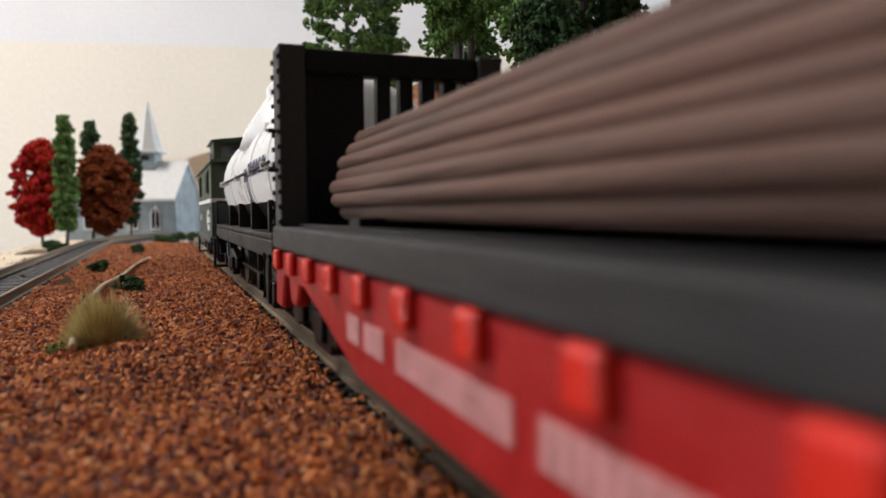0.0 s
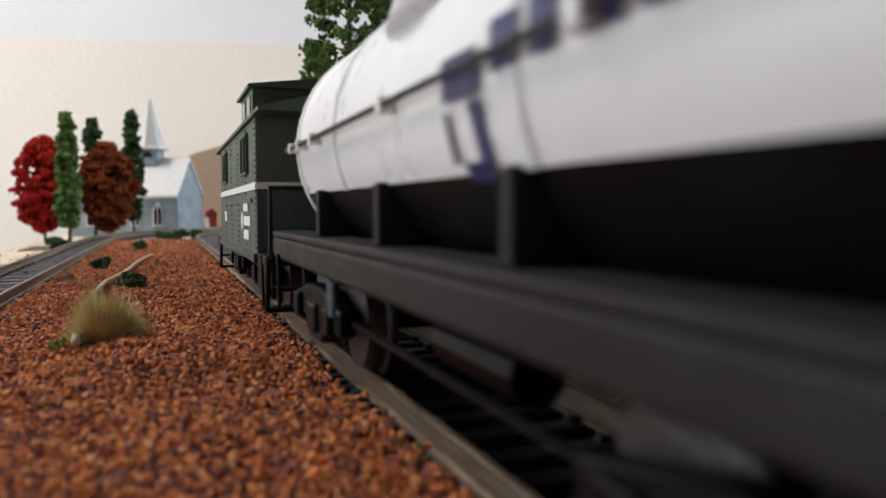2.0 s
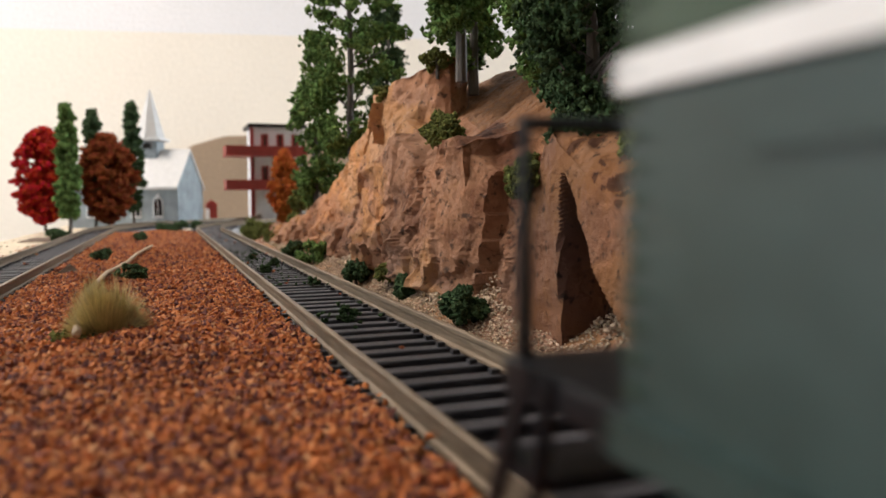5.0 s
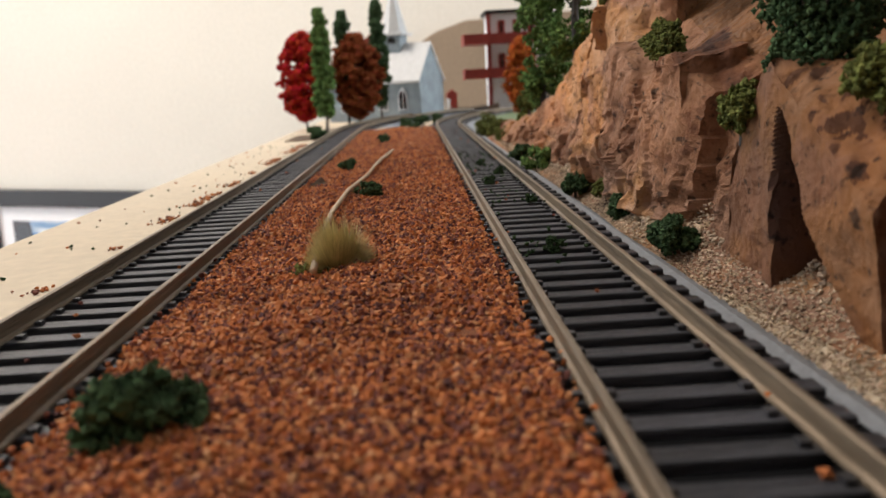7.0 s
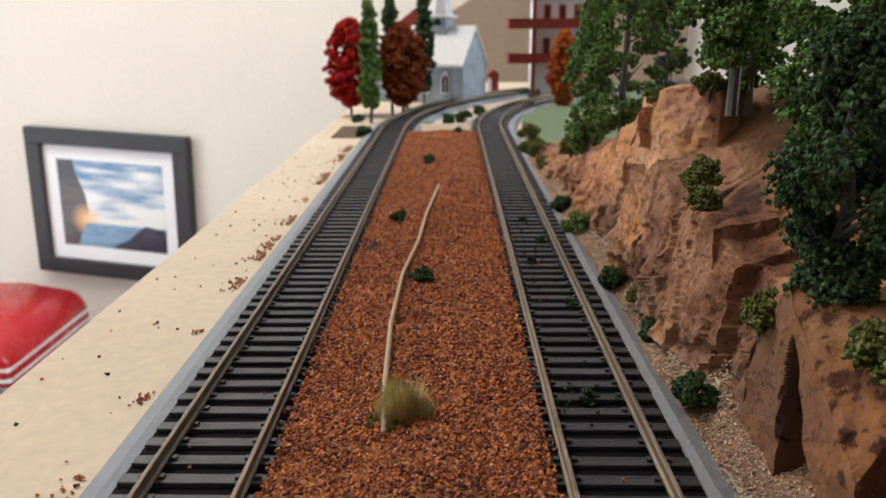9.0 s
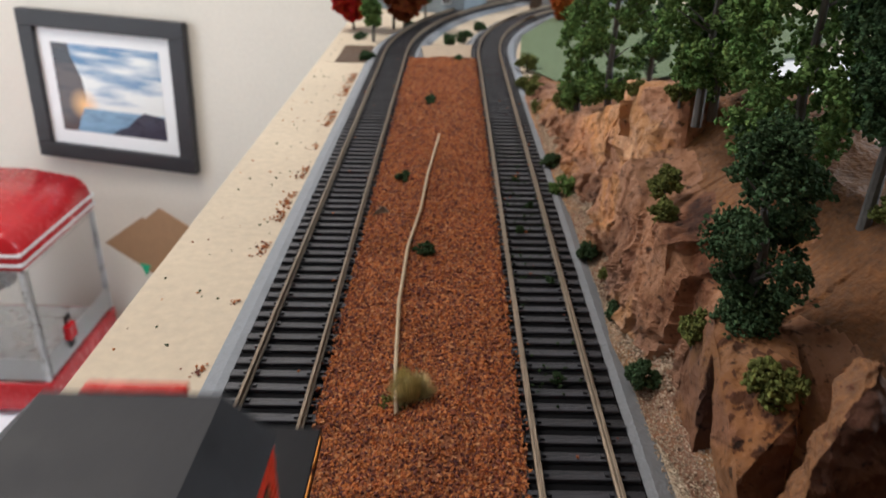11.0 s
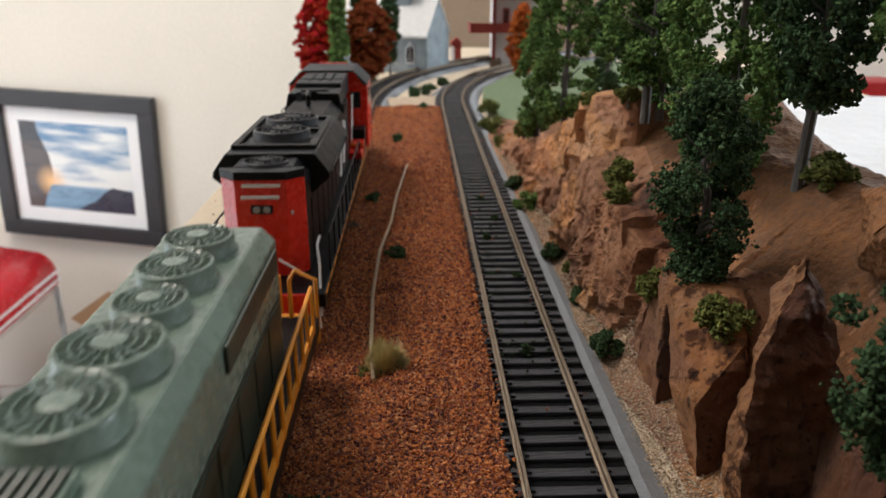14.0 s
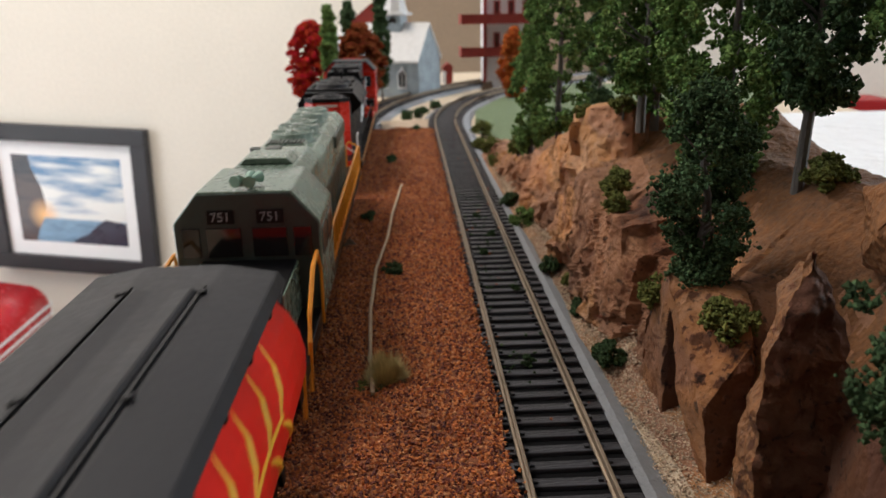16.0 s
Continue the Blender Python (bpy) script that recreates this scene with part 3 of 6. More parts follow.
def cliff():
    bm = bmesh.new()
    # finer steps where the face stands steep
    us = [i / 150 for i in range(151)]
    ny = 900
    rows = []
    for j in range(ny + 1):
        y = -0.10 + 0.66 * (j / ny) ** 0.92
        xb = table_at(XB, y)
        row = []
        for u in us:
            if u < 0.14:
                x = xb - 0.014 + 0.0135 * u / 0.14
            elif u < 0.66:
                x = xb - 0.0005 + 0.0095 * (u - 0.14) / 0.52
            elif u < 0.76:
                x = xb + 0.009 + 0.011 * (u - 0.66) / 0.10
            else:
                x = xb + 0.020 + (0.20 - xb - 0.020) * ((u - 0.76) / 0.24) ** 1.5
            z = hill_height(x, y)
            steep = smooth((x - xb + 0.0035) / 0.004) * (1 - smooth((x - xb - 0.010) / 0.025))
            rough = smooth((x - xb + 0.004) / 0.006)
            low = 0.017 + 0.010 * noise.noise((y * 45, 4, 1))
            broken = smooth((low - z) / 0.007) if y > 0.19 else 0.2
            crag = 0.0022 * facet(y, z * 1.6, 0.0062, 4.5) + 0.0022 * noise.noise((y * 230, z * 230, 8))
            slabs = 0.0062 * facet(y + 0.012 * noise.noise((y * 20, z * 30, 6)), z, 0.030, 1.5) + 0.0007 * facet(y, z, 0.012, 9.5)
            slabs *= 1 - 0.70 * smooth((y - 0.275) / 0.03)
            dx = steep * (1 - 0.7 * smooth((0.186 - y) / 0.006)) * (slabs + broken * crag + 0.0016 * noise.noise((y * 90, z * 110, 1)) + 0.0007 * noise.noise((y * 420, z * 420, 2)) + 0.0004 * noise.noise((y * 1100, z * 1100, 3)))
            dz = rough * (0.0022 * noise.noise((x * 60, y * 60, 5)) + 0.0007 * noise.noise((x * 260, y * 260, 6)) + 0.0003 * noise.noise((x * 700, y * 700, 7)))
            # the small cave under the leaning slab
            if 0.144 < y < 0.174 and z < 0.026:
                roof_ = min(0.026, 0.002 + (y - 0.147) * 1.8)
                dx += 0.020 * smooth((0.172 - y) / 0.003) * smooth((roof_ + 0.002 - z) / 0.003) * smooth((x - xb + 0.004) / 0.003)
            row.append(bm.verts.new((x + dx, y, z + dz)))
        rows.append(row)
    for p, q in zip(rows, rows[1:]):
        for i in range(len(us) - 1):
            bm.faces.new((p[i], p[i + 1], q[i + 1], q[i]))
    ob = structure("ground_cliff", bm, M["rock"], "ochre and mauve painted plaster cliff with a small cave")
    ob.data.materials.append(M["soil"])
    ob.data.materials.append(M["rock_umber_shade"])
    ob.data.materials.append(M["rock_pale_lit"])
    # smooth earth-coloured banks on the gentle upper slopes
    for p in ob.data.polygons:
        c = p.center
        if c.x > table_at(XB, c.y) + 0.016 + 0.004 * noise.noise((c.y * 60, c.x * 60, 9)) and abs(p.normal.z) > 0.55:
            p.material_index = 1
        # upper rock of the far end: paler ochre, lamplight included in the colour
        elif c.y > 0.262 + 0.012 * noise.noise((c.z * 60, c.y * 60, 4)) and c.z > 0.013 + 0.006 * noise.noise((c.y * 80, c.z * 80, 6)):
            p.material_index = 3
        # near end of the cliff: umber wash plus tree shade put into the colour
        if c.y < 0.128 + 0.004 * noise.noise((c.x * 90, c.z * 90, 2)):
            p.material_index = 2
    return ob


cliff()


def boulder(name, corners, label, rough=0.0013, cuts=5, seed=0, umber=None, cave=False, base="rock"):
    """A faceted standing rock: the hull of its corners, finely broken up."""
    bm = bmesh.new()
    for c in corners:
        bm.verts.new(c)
    bmesh.ops.convex_hull(bm, input=bm.verts)
    bmesh.ops.triangulate(bm, faces=bm.faces[:])
    for _ in range(cuts):
        bmesh.ops.subdivide_edges(bm, edges=bm.edges[:], cuts=1, use_grid_fill=True)
    bm.normal_update()
    for v in bm.verts:
        k = v.co
        d = rough * (noise.noise((k.x * 55 + seed, k.y * 55, k.z * 40)) * 1.3 + noise.noise((k.x * 150 + seed, k.y * 150, k.z * 150)) + (0.25 if v.normal.y > -0.3 else 0.8) * noise.noise(k * 330) + 0.2 * noise.noise(k * 800))
        v.co = k + v.normal * d
        if cave and k.x < 0.060 and k.z < 0.0255:
            # teardrop mouth, wide at the foot
            side = min(0.1655 - k.y, k.y - (0.1650 - 0.0200 * (0.0255 - k.z) / 0.0255))
            v.co.x += 0.017 * smooth(side / 0.0034)
    ob = mesh_object(name, bm, M[base])
    # the cave's inner faces: its shade is put into the rock colour
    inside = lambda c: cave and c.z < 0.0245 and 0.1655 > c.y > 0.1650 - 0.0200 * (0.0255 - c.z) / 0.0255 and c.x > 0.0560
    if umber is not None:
        ob.data.materials.append(M["rock_umber_shade"])
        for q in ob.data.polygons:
            # south-facing sides turn dark: umber wash and shade in one colour
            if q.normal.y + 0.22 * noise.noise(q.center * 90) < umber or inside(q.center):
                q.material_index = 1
    return tagged(ob, label, "rock")


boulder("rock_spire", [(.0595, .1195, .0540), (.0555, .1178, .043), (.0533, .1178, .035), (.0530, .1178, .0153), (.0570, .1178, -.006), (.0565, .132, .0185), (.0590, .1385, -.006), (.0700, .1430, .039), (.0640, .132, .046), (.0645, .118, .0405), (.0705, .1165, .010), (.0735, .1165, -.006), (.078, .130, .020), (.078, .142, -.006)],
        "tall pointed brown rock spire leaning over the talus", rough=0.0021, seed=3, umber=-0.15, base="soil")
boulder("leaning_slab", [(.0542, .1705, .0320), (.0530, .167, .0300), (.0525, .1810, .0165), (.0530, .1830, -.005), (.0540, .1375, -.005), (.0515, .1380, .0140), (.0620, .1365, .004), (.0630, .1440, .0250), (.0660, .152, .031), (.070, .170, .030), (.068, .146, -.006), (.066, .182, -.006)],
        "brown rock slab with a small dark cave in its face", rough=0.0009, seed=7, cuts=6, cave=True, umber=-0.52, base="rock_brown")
boulder("rock_block", [(.0510, .219, .0335), (.0520, .207, .0330), (.0515, .221, .010), (.0535, .204, .012), (.066, .222, .036), (.066, .205, .036), (.064, .22, .004), (.064, .203, .004)],
        "square-topped mauve rock block in the cliff face", rough=0.0010, seed=11)
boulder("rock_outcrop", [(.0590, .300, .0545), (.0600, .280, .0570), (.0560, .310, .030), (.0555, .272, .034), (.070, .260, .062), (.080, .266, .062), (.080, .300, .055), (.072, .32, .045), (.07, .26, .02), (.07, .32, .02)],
        "pale ochre rock outcrop at the cliff top, lamplight in its colour", rough=0.0014, seed=15, base="rock_pale_lit")

boulder("earth_mound", [(.088, .150, .040), (.083, .141, .050), (.087, .137, .0585), (.094, .139, .0610), (.102, .146, .0600), (.106, .154, .050), (.096, .160, .052), (.090, .156, .055), (.108, .140, .040), (.092, .130, .040)],
        "rounded orange-brown earth mound on the hilltop", rough=0.0016, seed=23, base="soil")

# pale grit at the foot of the cliff
rng = random.Random(21)
spots = []
for _ in range(46000):
    y = 0.02 + 0.46 * rng.random() ** 1.2
    xb = table_at(XB, y)
    x = 0.0425 + (xb + 0.001 - 0.0425) * rng.random() ** 0.8
    spots.append((x, y, hill_height(x, y) + rng.uniform(-.0003, .0004) + 0.0016 * noise.noise((x * 70, y * 70, 5)) * smooth((x - xb + 0.004) / 0.006)))
tagged(grains("talus_grit", spots, 0.00031, M["sand"], seed=12), "pale grit and sand at the foot of the cliff", "gravel", kind="stuff")
spots = []
for _ in range(2600):
    y = rng.choice((0.146, 0.205, 0.235, 0.262, 0.31)) + rng.gauss(0, 0.010)
    xb = table_at(XB, y)
    x = xb + rng.uniform(-0.004, 0.005)
    if hill_height(x, y) < 0.006:
        spots.append((x - 0.0010, y, hill_height(x, y) + rng.uniform(-.0004, .0006)))
tagged(grains("scree", spots, 0.00060, M["sand"], seed=14), "pale rock chips caught on the cliff ledges", "gravel", kind="stuff")

# ---- foliage ----
ICO_V = np.array([(1, 0, 0), (-1, 0, 0), (0, 1, 0), (0, -1, 0), (0, 0, 1), (0, 0, -1)], float)
ICO_F = np.array([(0, 2, 4), (2, 1, 4), (1, 3, 4), (3, 0, 4), (2, 0, 5), (1, 2, 5), (3, 1, 5), (0, 3, 5)])


def clumps(name, centres, radii, material, parent, seed, jag=0.35, label=""):
    """A crown of many small foam lumps, each uneven, in one mesh."""
    rng = np.random.default_rng(seed)
    n = len(centres)
    k = len(ICO_V)
    v = ICO_V[None] * (1 + rng.uniform(-jag, jag, (n, k, 1))) * np.asarray(radii)[:, None, None]
    v = v * rng.uniform(0.75, 1.25, (n, 1, 3))
    a = rng.uniform(0, 6.28, n)
    c, s = np.cos(a)[:, None], np.sin(a)[:, None]
    v = np.stack([v[:, :, 0] * c - v[:, :, 1] * s, v[:, :, 0] * s + v[:, :, 1] * c, v[:, :, 2]], 2)
    v += np.asarray(centres)[:, None, :]
    f = (ICO_F[None] + k * np.arange(n)[:, None, None]).reshape(-1, 3)
    me = bpy.data.meshes.new(name)
    me.from_pydata(v.reshape(-1, 3).tolist(), [], f.tolist())
    me.materials.append(material)
    ob = new(name, me)
    ob.parent = parent
    if label:
        tagged(ob, label)
    return ob


def crown_spots(n, profile, seed, lump=0.0036, fine=0.00075, per=56, airy=1.0):
    """Foam balls on twigs inside a crown whose radius by height is given as (height, radius) pairs: each ball
    is a shell of small crumbs, the balls stand apart and stick out unevenly."""
    rng = np.random.default_rng(seed)
    hs, rs = [p[0] for p in profile], [p[1] for p in profile]
    pts, rad = [], []
    balls = max(5, int(n * (1.45 - 0.45 * airy)))
    for k in range(balls):
        h = rng.uniform(hs[0], hs[-1])
        a = rng.uniform(0, 6.283)
        uneven = noise.noise((math.cos(a) * 1.6 + seed, math.sin(a) * 1.6, h * 95))
        r = np.interp(h, hs, rs) * (rng.uniform(0.84, 1.08) + 0.62 * airy * uneven)
        q = r * math.sqrt(rng.uniform(0.16 * airy, 1.0))
        c = np.array([q * math.cos(a), q * math.sin(a), h + rng.uniform(-.3, .3) * lump])
        size = lump * rng.choice((0.45, 0.7, 0.9, 1.1))
        m = max(6, int(per * 1.25 * (size / lump) ** 1.6))
        d = rng.normal(size=(m, 3))
        d /= np.linalg.norm(d, axis=1)[:, None]
        knob = np.array([noise.noise((v[0] * 1.9 + k, v[1] * 1.9, v[2] * 1.9 + seed)) for v in d])
        reach = size * (0.78 + 0.55 * knob + rng.normal(size=m) * 0.13)
        for v, w in zip(d, reach):
            pts.append(c + v * w * np.array((1.0, 1.0, 0.82)))
            rad.append(fine * rng.uniform(0.5, 1.55))
    return pts, rad


def tree(name, x, y, z, height, profile, material, label, seed, trunk=0.0016, n=130, lump=0.0036, fine=0.00060, group="", per=72, airy=1.0):
    t = thing(name, pose(x, y, z), label, "tree", group)
    rng = random.Random(seed)
    bm = bmesh.new()
    p = Vector((0, 0, -0.004))
    segs = 6
    for i in range(segs):
        q = Vector((rng.uniform(-.0012, .0012), rng.uniform(-.0012, .0012), height * 0.9 * (i + 1) / segs))
        rod(p, q, trunk * (1 - 0.8 * i / segs), 8, bm, trunk * (1 - 0.8 * (i + 1) / segs))
        p = q
    h0, h1 = profile[0][0], profile[-1][0]
    for i in range(16):
        h = h0 + (h1 - h0) * rng.uniform(0, 0.9)
        r = float(np.interp(h, [q[0] for q in profile], [q[1] for q in profile])) * 0.75
        a = rng.uniform(0, 6.28)
        rod((0, 0, h - 0.004), (r * math.cos(a), r * math.sin(a), h + 0.003), trunk * 0.3, 5, bm, trunk * 0.1)
    part("trunk", bm, M["bark"], t, "grey trunk and twigs")
    pts, rad = crown_spots(n, profile, seed, lump, fine, per, airy)
    clumps("crown", pts, rad, material, t, seed)
    return t


G = "trees on the cliff"
tree("tree", .0595, .333, .036, .105, [(.004, .007), (.012, .013), (.03, .0165), (.06, .016), (.085, .012), (.105, .004)], M["leaf"], "tall leafy green tree with a grey trunk on the cliff edge", 31, n=230, group=G)
tree("tree", .056, .385, .019, .078, [(.003, .006), (.02, .0105), (.05, .010), (.072, .003)], M["leaf"], "smaller green tree growing low on the cliff end", 32, n=120, group=G)
tree("tree", .099, .425, .020, .12, [(.01, .006), (.05, .009), (.09, .008), (.118, .003)], M["leaf_dark"], "slim dark green tree behind the cliff", 33, n=130, group=G)
tree("tree", .0695, .250, .0565, .085, [(.011, .007), (.020, .016), (.045, .0185), (.07, .013), (.085, .004)], M["leaf"], "broad green tree with a bare grey trunk on the outcrop", 34, n=230, group=G)
tree("tree", .078, .262, .055, .05, [(.004, .005), (.016, .009), (.035, .008), (.048, .003)], M["leaf"], "young green tree beside the broad tree", 35, n=80, group=G)
tree("tree", .0615, .171, .030, .046, [(.001, .004), (.008, .0075), (.020, .0112), (.030, .0095), (.040, .006), (.046, .003)], M["leaf_dark"], "bushy dark green tree leaning over the slab", 36, n=105, lump=.0042, fine=.00048, per=125, group=G, airy=1.15)
tree("tree", .0810, .210, .050, .09, [(.000, .009), (.010, .017), (.04, .0215), (.07, .017), (.09, .005)], M["leaf"], "large full green tree above the cliff", 37, n=270, group=G)
tree("tree", .0920, .188, .050, .085, [(.019, .005), (.028, .012), (.05, .0185), (.075, .013), (.085, .004)], M["leaf_dark"], "dark green tree with a pale grey trunk on the hilltop", 38, n=210, group=G)
tree("tree", .0640, .088, .033, .040, [(.001, .005), (.008, .010), (.022, .0115), (.036, .007), (.04, .003)], M["leaf_dark"], "dark green tree beside the rock spire", 39, n=120, fine=.00052, per=95, group=G)
tree("tree", .105, .165, .052, .085, [(.028, .005), (.036, .011), (.055, .015), (.08, .006)], M["leaf"], "green tree on the far side of the hill", 40, n=150, group=G)
tree("tree", .100, .135, .052, .08, [(.02, .006), (.03, .012), (.055, .014), (.075, .006)], M["leaf_dark"], "dark green tree on the hill slope", 41, n=130, group=G)

G = "trees by the church"
tree("tree", -.096, .745, -.004, .087, [(.010, .007), (.020, .0185), (.045, .0235), (.066, .0190), (.084, .006)], M["leaf_red"], "round scarlet autumn tree on the board edge", 51, trunk=.0012, n=520, group=G, airy=0.12, lump=.0028, fine=.00095, per=30)
tree("tree", -.073, .690, -.004, .097, [(.014, .006), (.03, .0088), (.06, .008), (.085, .0055), (.097, .002)], M["leaf"], "slender green cypress tree", 52, trunk=.0015, n=240, group=G, airy=0.12, lump=.0028, fine=.00095, per=30)
tree("tree", -.060, .755, -.004, .101, [(.03, .006), (.06, .008), (.085, .007), (.101, .002)], M["leaf_dark"], "slender dark green cypress behind the brown tree", 53, trunk=.0015, n=160, group=G, airy=0.12, lump=.0028, fine=.00095, per=30)
tree("tree", -.050, .750, -.004, .082, [(.010, .007), (.022, .0185), (.045, .0240), (.066, .0185), (.081, .006)], M["leaf_rust"], "round rust-brown autumn tree", 54, trunk=.0015, n=600, group=G, airy=0.12, lump=.0028, fine=.00095, per=30)
tree("tree", -.0315, .806, -.004, .115, [(.017, .005), (.04, .0095), (.075, .0085), (.10, .006), (.115, .002)], M["leaf_dark"], "tall dark cypress tree next to the church", 55, trunk=.0012, n=240, group=G, airy=0.12, lump=.0028, fine=.00095, per=30)
tree("tree", .104, .800, -.004, .074, [(.006, .006), (.02, .014), (.04, .017), (.06, .012), (.073, .003)], M["leaf_orange"], "round orange autumn tree in front of the white house", 56, trunk=.0015, n=340, group=G, airy=0.12, lump=.0028, fine=.00095, per=30)


def bush(x, y, z, r, material, label, seed, n=26, squash=0.8, name="bush", group="bushes along the tracks"):
    t = thing(name, pose(x, y, z), label, "bush", group)
    pts, rad = crown_spots(n, [(0.0, r * 0.7), (r * 0.6 * squash, r * 0.9), (r * 1.25 * squash, r * 0.5)], seed, r * 0.36, min(r * 0.10, 0.00052), 46)
    clumps("foliage", pts, rad, material, t, seed)
    part("stem", rod((0, 0, -0.003), (0, 0, r * 0.6), r * 0.12, 6), M["bark"], t)
    return t


D, GRN, BR = "small dark green foam bush", "clump of green foliage growing from the rock", "yellow-green bush on the rock ledge"
bush(.0445, .269, -.001, .0042, M["leaf_dark"], D + " beside the roadbed", 61)
bush(.0465, .226, -.001, .0040, M["leaf_dark"], D + " on the pale grit", 62)
bush(.0465, .192, -.001, .0045, M["leaf_dark"], D + " at the cliff foot", 63)
bush(.0440, .330, -.001, .0060, M["leaf"], D + " under the cliff", 64)
bush(.0430, .365, -.001, .0050, M["leaf_dark"], D + " under the cliff", 65)
bush(.0490, .248, .000, .0042, M["leaf_bright"], "olive green bush on the pale grit", 66)
bush(.0460, .455, -.001, .0075, M["leaf_bright"], "olive green bush at the end of the cliff", 67)
bush(.0520, .405, .018, .0065, M["leaf_bright"], "olive green bush on the cliff end", 68)
bush(.0460, .520, -.002, .0080, M["leaf_bright"], "olive green bush beside the bend", 69)
bush(.0500, .580, -.001, .0085, M["leaf_bright"], "olive green bush beside the bend", 93, n=34)
bush(.0485, .492, .000, .0075, M["leaf_bright"], "olive green bush at the end of the cliff", 94, n=34)
bush(.0560, .440, .008, .0060, M["leaf_bright"], "olive green bush on the low rocks", 95, n=30)
bush(.0530, .1775, .0215, .0040, M["leaf_bright"], GRN, 70, n=34, squash=1.3)
bush(.0615, .150, .0262, .0056, M["leaf_bright"], BR, 71, n=45)
bush(.0590, .238, .036, .0055, M["leaf_bright"], BR, 72)
bush(.0555, .222, .034, .0040, M["leaf_bright"], BR, 73)
bush(.0670, .262, .058, .0042, M["leaf_bright"], BR + " below the broad tree", 74)
bush(.0600, .290, .052, .0040, M["leaf_bright"], "dry olive scrub on the outcrop", 75)
bush(.0960, .182, .050, .0060, M["leaf_bright"], BR + " by the pale trunk", 76)
bush(.0850, .232, .054, .0080, M["leaf_dark"], D + " on the hill", 77)
bush(.0480, .112, -.001, .0024, M["leaf_dark"], D + " under the spire", 78)
bush(.0490, .098, -.001, .0026, M["leaf_dark"], D + " under the spire", 79)
bush(-.0010, .592, .000, .0038, M["leaf_dark"], D + " at the end of the gravel", 80)
bush(-.0180, .467, .0015, .0042, M["leaf_dark"], D + " on the red gravel", 81)
bush(-.0255, .335, .0012, .0034, M["leaf_dark"], D + " on the red gravel", 82)
bush(-.0135, .262, .0015, .0036, M["leaf_dark"], D + " beside the tan wire", 83)
bush(-.0265, .119, .0008, .0058, M["leaf_dark"], "dark green foam bush on the near gravel", 84, n=30, squash=0.75)
bush(-.0340, .106, .0004, .0028, M["leaf_dark"], D + " near the rail", 85)
bush(-.0700, .610, -.004, .0060, M["leaf_dark"], D + " beside the outer track", 86)
bush(-.0850, .700, -.004, .0055, M["leaf_dark"], D + " under the cypress", 87)
bush(-.0450, .765, -.004, .0050, M["leaf_dark"], D + " under the brown tree", 88)
bush(.0050, .690, -.002, .0075, M["leaf_dark"], D + " between the diverging tracks", 89)
bush(-.0080, .680, -.002, .0065, M["leaf_dark"], D + " between the diverging tracks", 90)
bush(.0200, .745, -.002, .0060, M["leaf_dark"], D + " between the diverging tracks", 91)
bush(.0880, .905, -.004, .0090, M["tray"], "low brown brush in front of the white house", 92)
for i, (x, y) in enumerate([(.024, .19), (.021, .285), (.027, .31), (.024, .34), (.028, .245)]):
    bush(x, y, .0002, .0020, M["leaf_dark"], "tuft of green ground foam between the ties", 100 + i, n=14)
spots = []
rng = random.Random(5)
for _ in range(150):
    y = rng.choice((.19, .25, .30, .33, .38)) + rng.gauss(0, .012)
    spots.append((TRACK_R + rng.uniform(-.008, .010), y, .0006))
tagged(grains("ground_foam", spots, 0.0006, M["leaf_dark"], seed=17), "green ground foam scattered between the ties", "foliage", kind="stuff")


def grass_tuft():
    t = thing("grass_tuft", pose(-.0147, .179, .0010), "straw-coloured static grass tuft on the red gravel", "grass")
    rng = random.Random(77)
    verts, faces = [], []
    for i in range(4200):
        a, up = rng.uniform(0, 6.28), rng.uniform(0.0, 1.0)
        reach = rng.uniform(0.72, 1.06) * (1 + 0.18 * math.sin(3 * a + 1))
        flat = math.sqrt(1 - up * up)
        q = 0.0022 * math.sqrt(rng.random())
        x, y = q * math.cos(a), q * math.sin(a)
        tip = (0.0062 * flat * reach * math.cos(a) + rng.gauss(0, .0005), 0.0058 * flat * reach * math.sin(a) + rng.gauss(0, .0005), 0.0006 + 0.0088 * up * reach)
        k = len(verts)
        w = 0.00013
        px, py = -math.sin(a) * w, math.cos(a) * w
        verts += [(x + px, y + py, 0), (x - px, y - py, 0), (x + py, y - px, 0.0003), tip]
        faces += [(k, k + 1, k + 3), (k + 1, k + 2, k + 3), (k + 2, k, k + 3)]
    me = bpy.data.meshes.new("grass_clump")
    me.from_pydata(verts, [], faces)
    me.materials.append(M["straw"])
    ob = new("grass_clump", me)
    ob.parent = t
    pts, rad = crown_spots(26, [(0, .0052), (.0010, .0035)], 3, .0011, .0005, 14)
    clumps("base_foam", [p + np.array((-.004, -.003, 0)) for p in pts], rad, M["leaf_bright"], t, 4)


grass_tuft()
bm = pipe([(-.0175, .170, .0035), (-.0190, .190, .0036), (-.0203, .2235, .0038), (-.0198, .2633, .0036), (-.0182, .282, .0034), (-.0166, .2996, .0034), (-.0152, .3386, .0034), (-.0130, .370, .0032), (-.0112, .4005, .0026)], 0.0006, 8)
tagged(mesh_object("wire", bm, M["wire"], True), "thin tan wire lying along the red gravel", "wire")
boulder("stone", [(-.036, .297, .000), (-.028, .299, .0), (-.030, .305, .0005), (-.032, .301, .0032), (-.034, .303, .001)], "dark stone by the outer track", rough=.0005, cuts=2, seed=20).data.materials[0] = M["tray"]
bm = box(-.094, -.070, .603, .668, TOP - .0005, TOP + .0006, .0003)
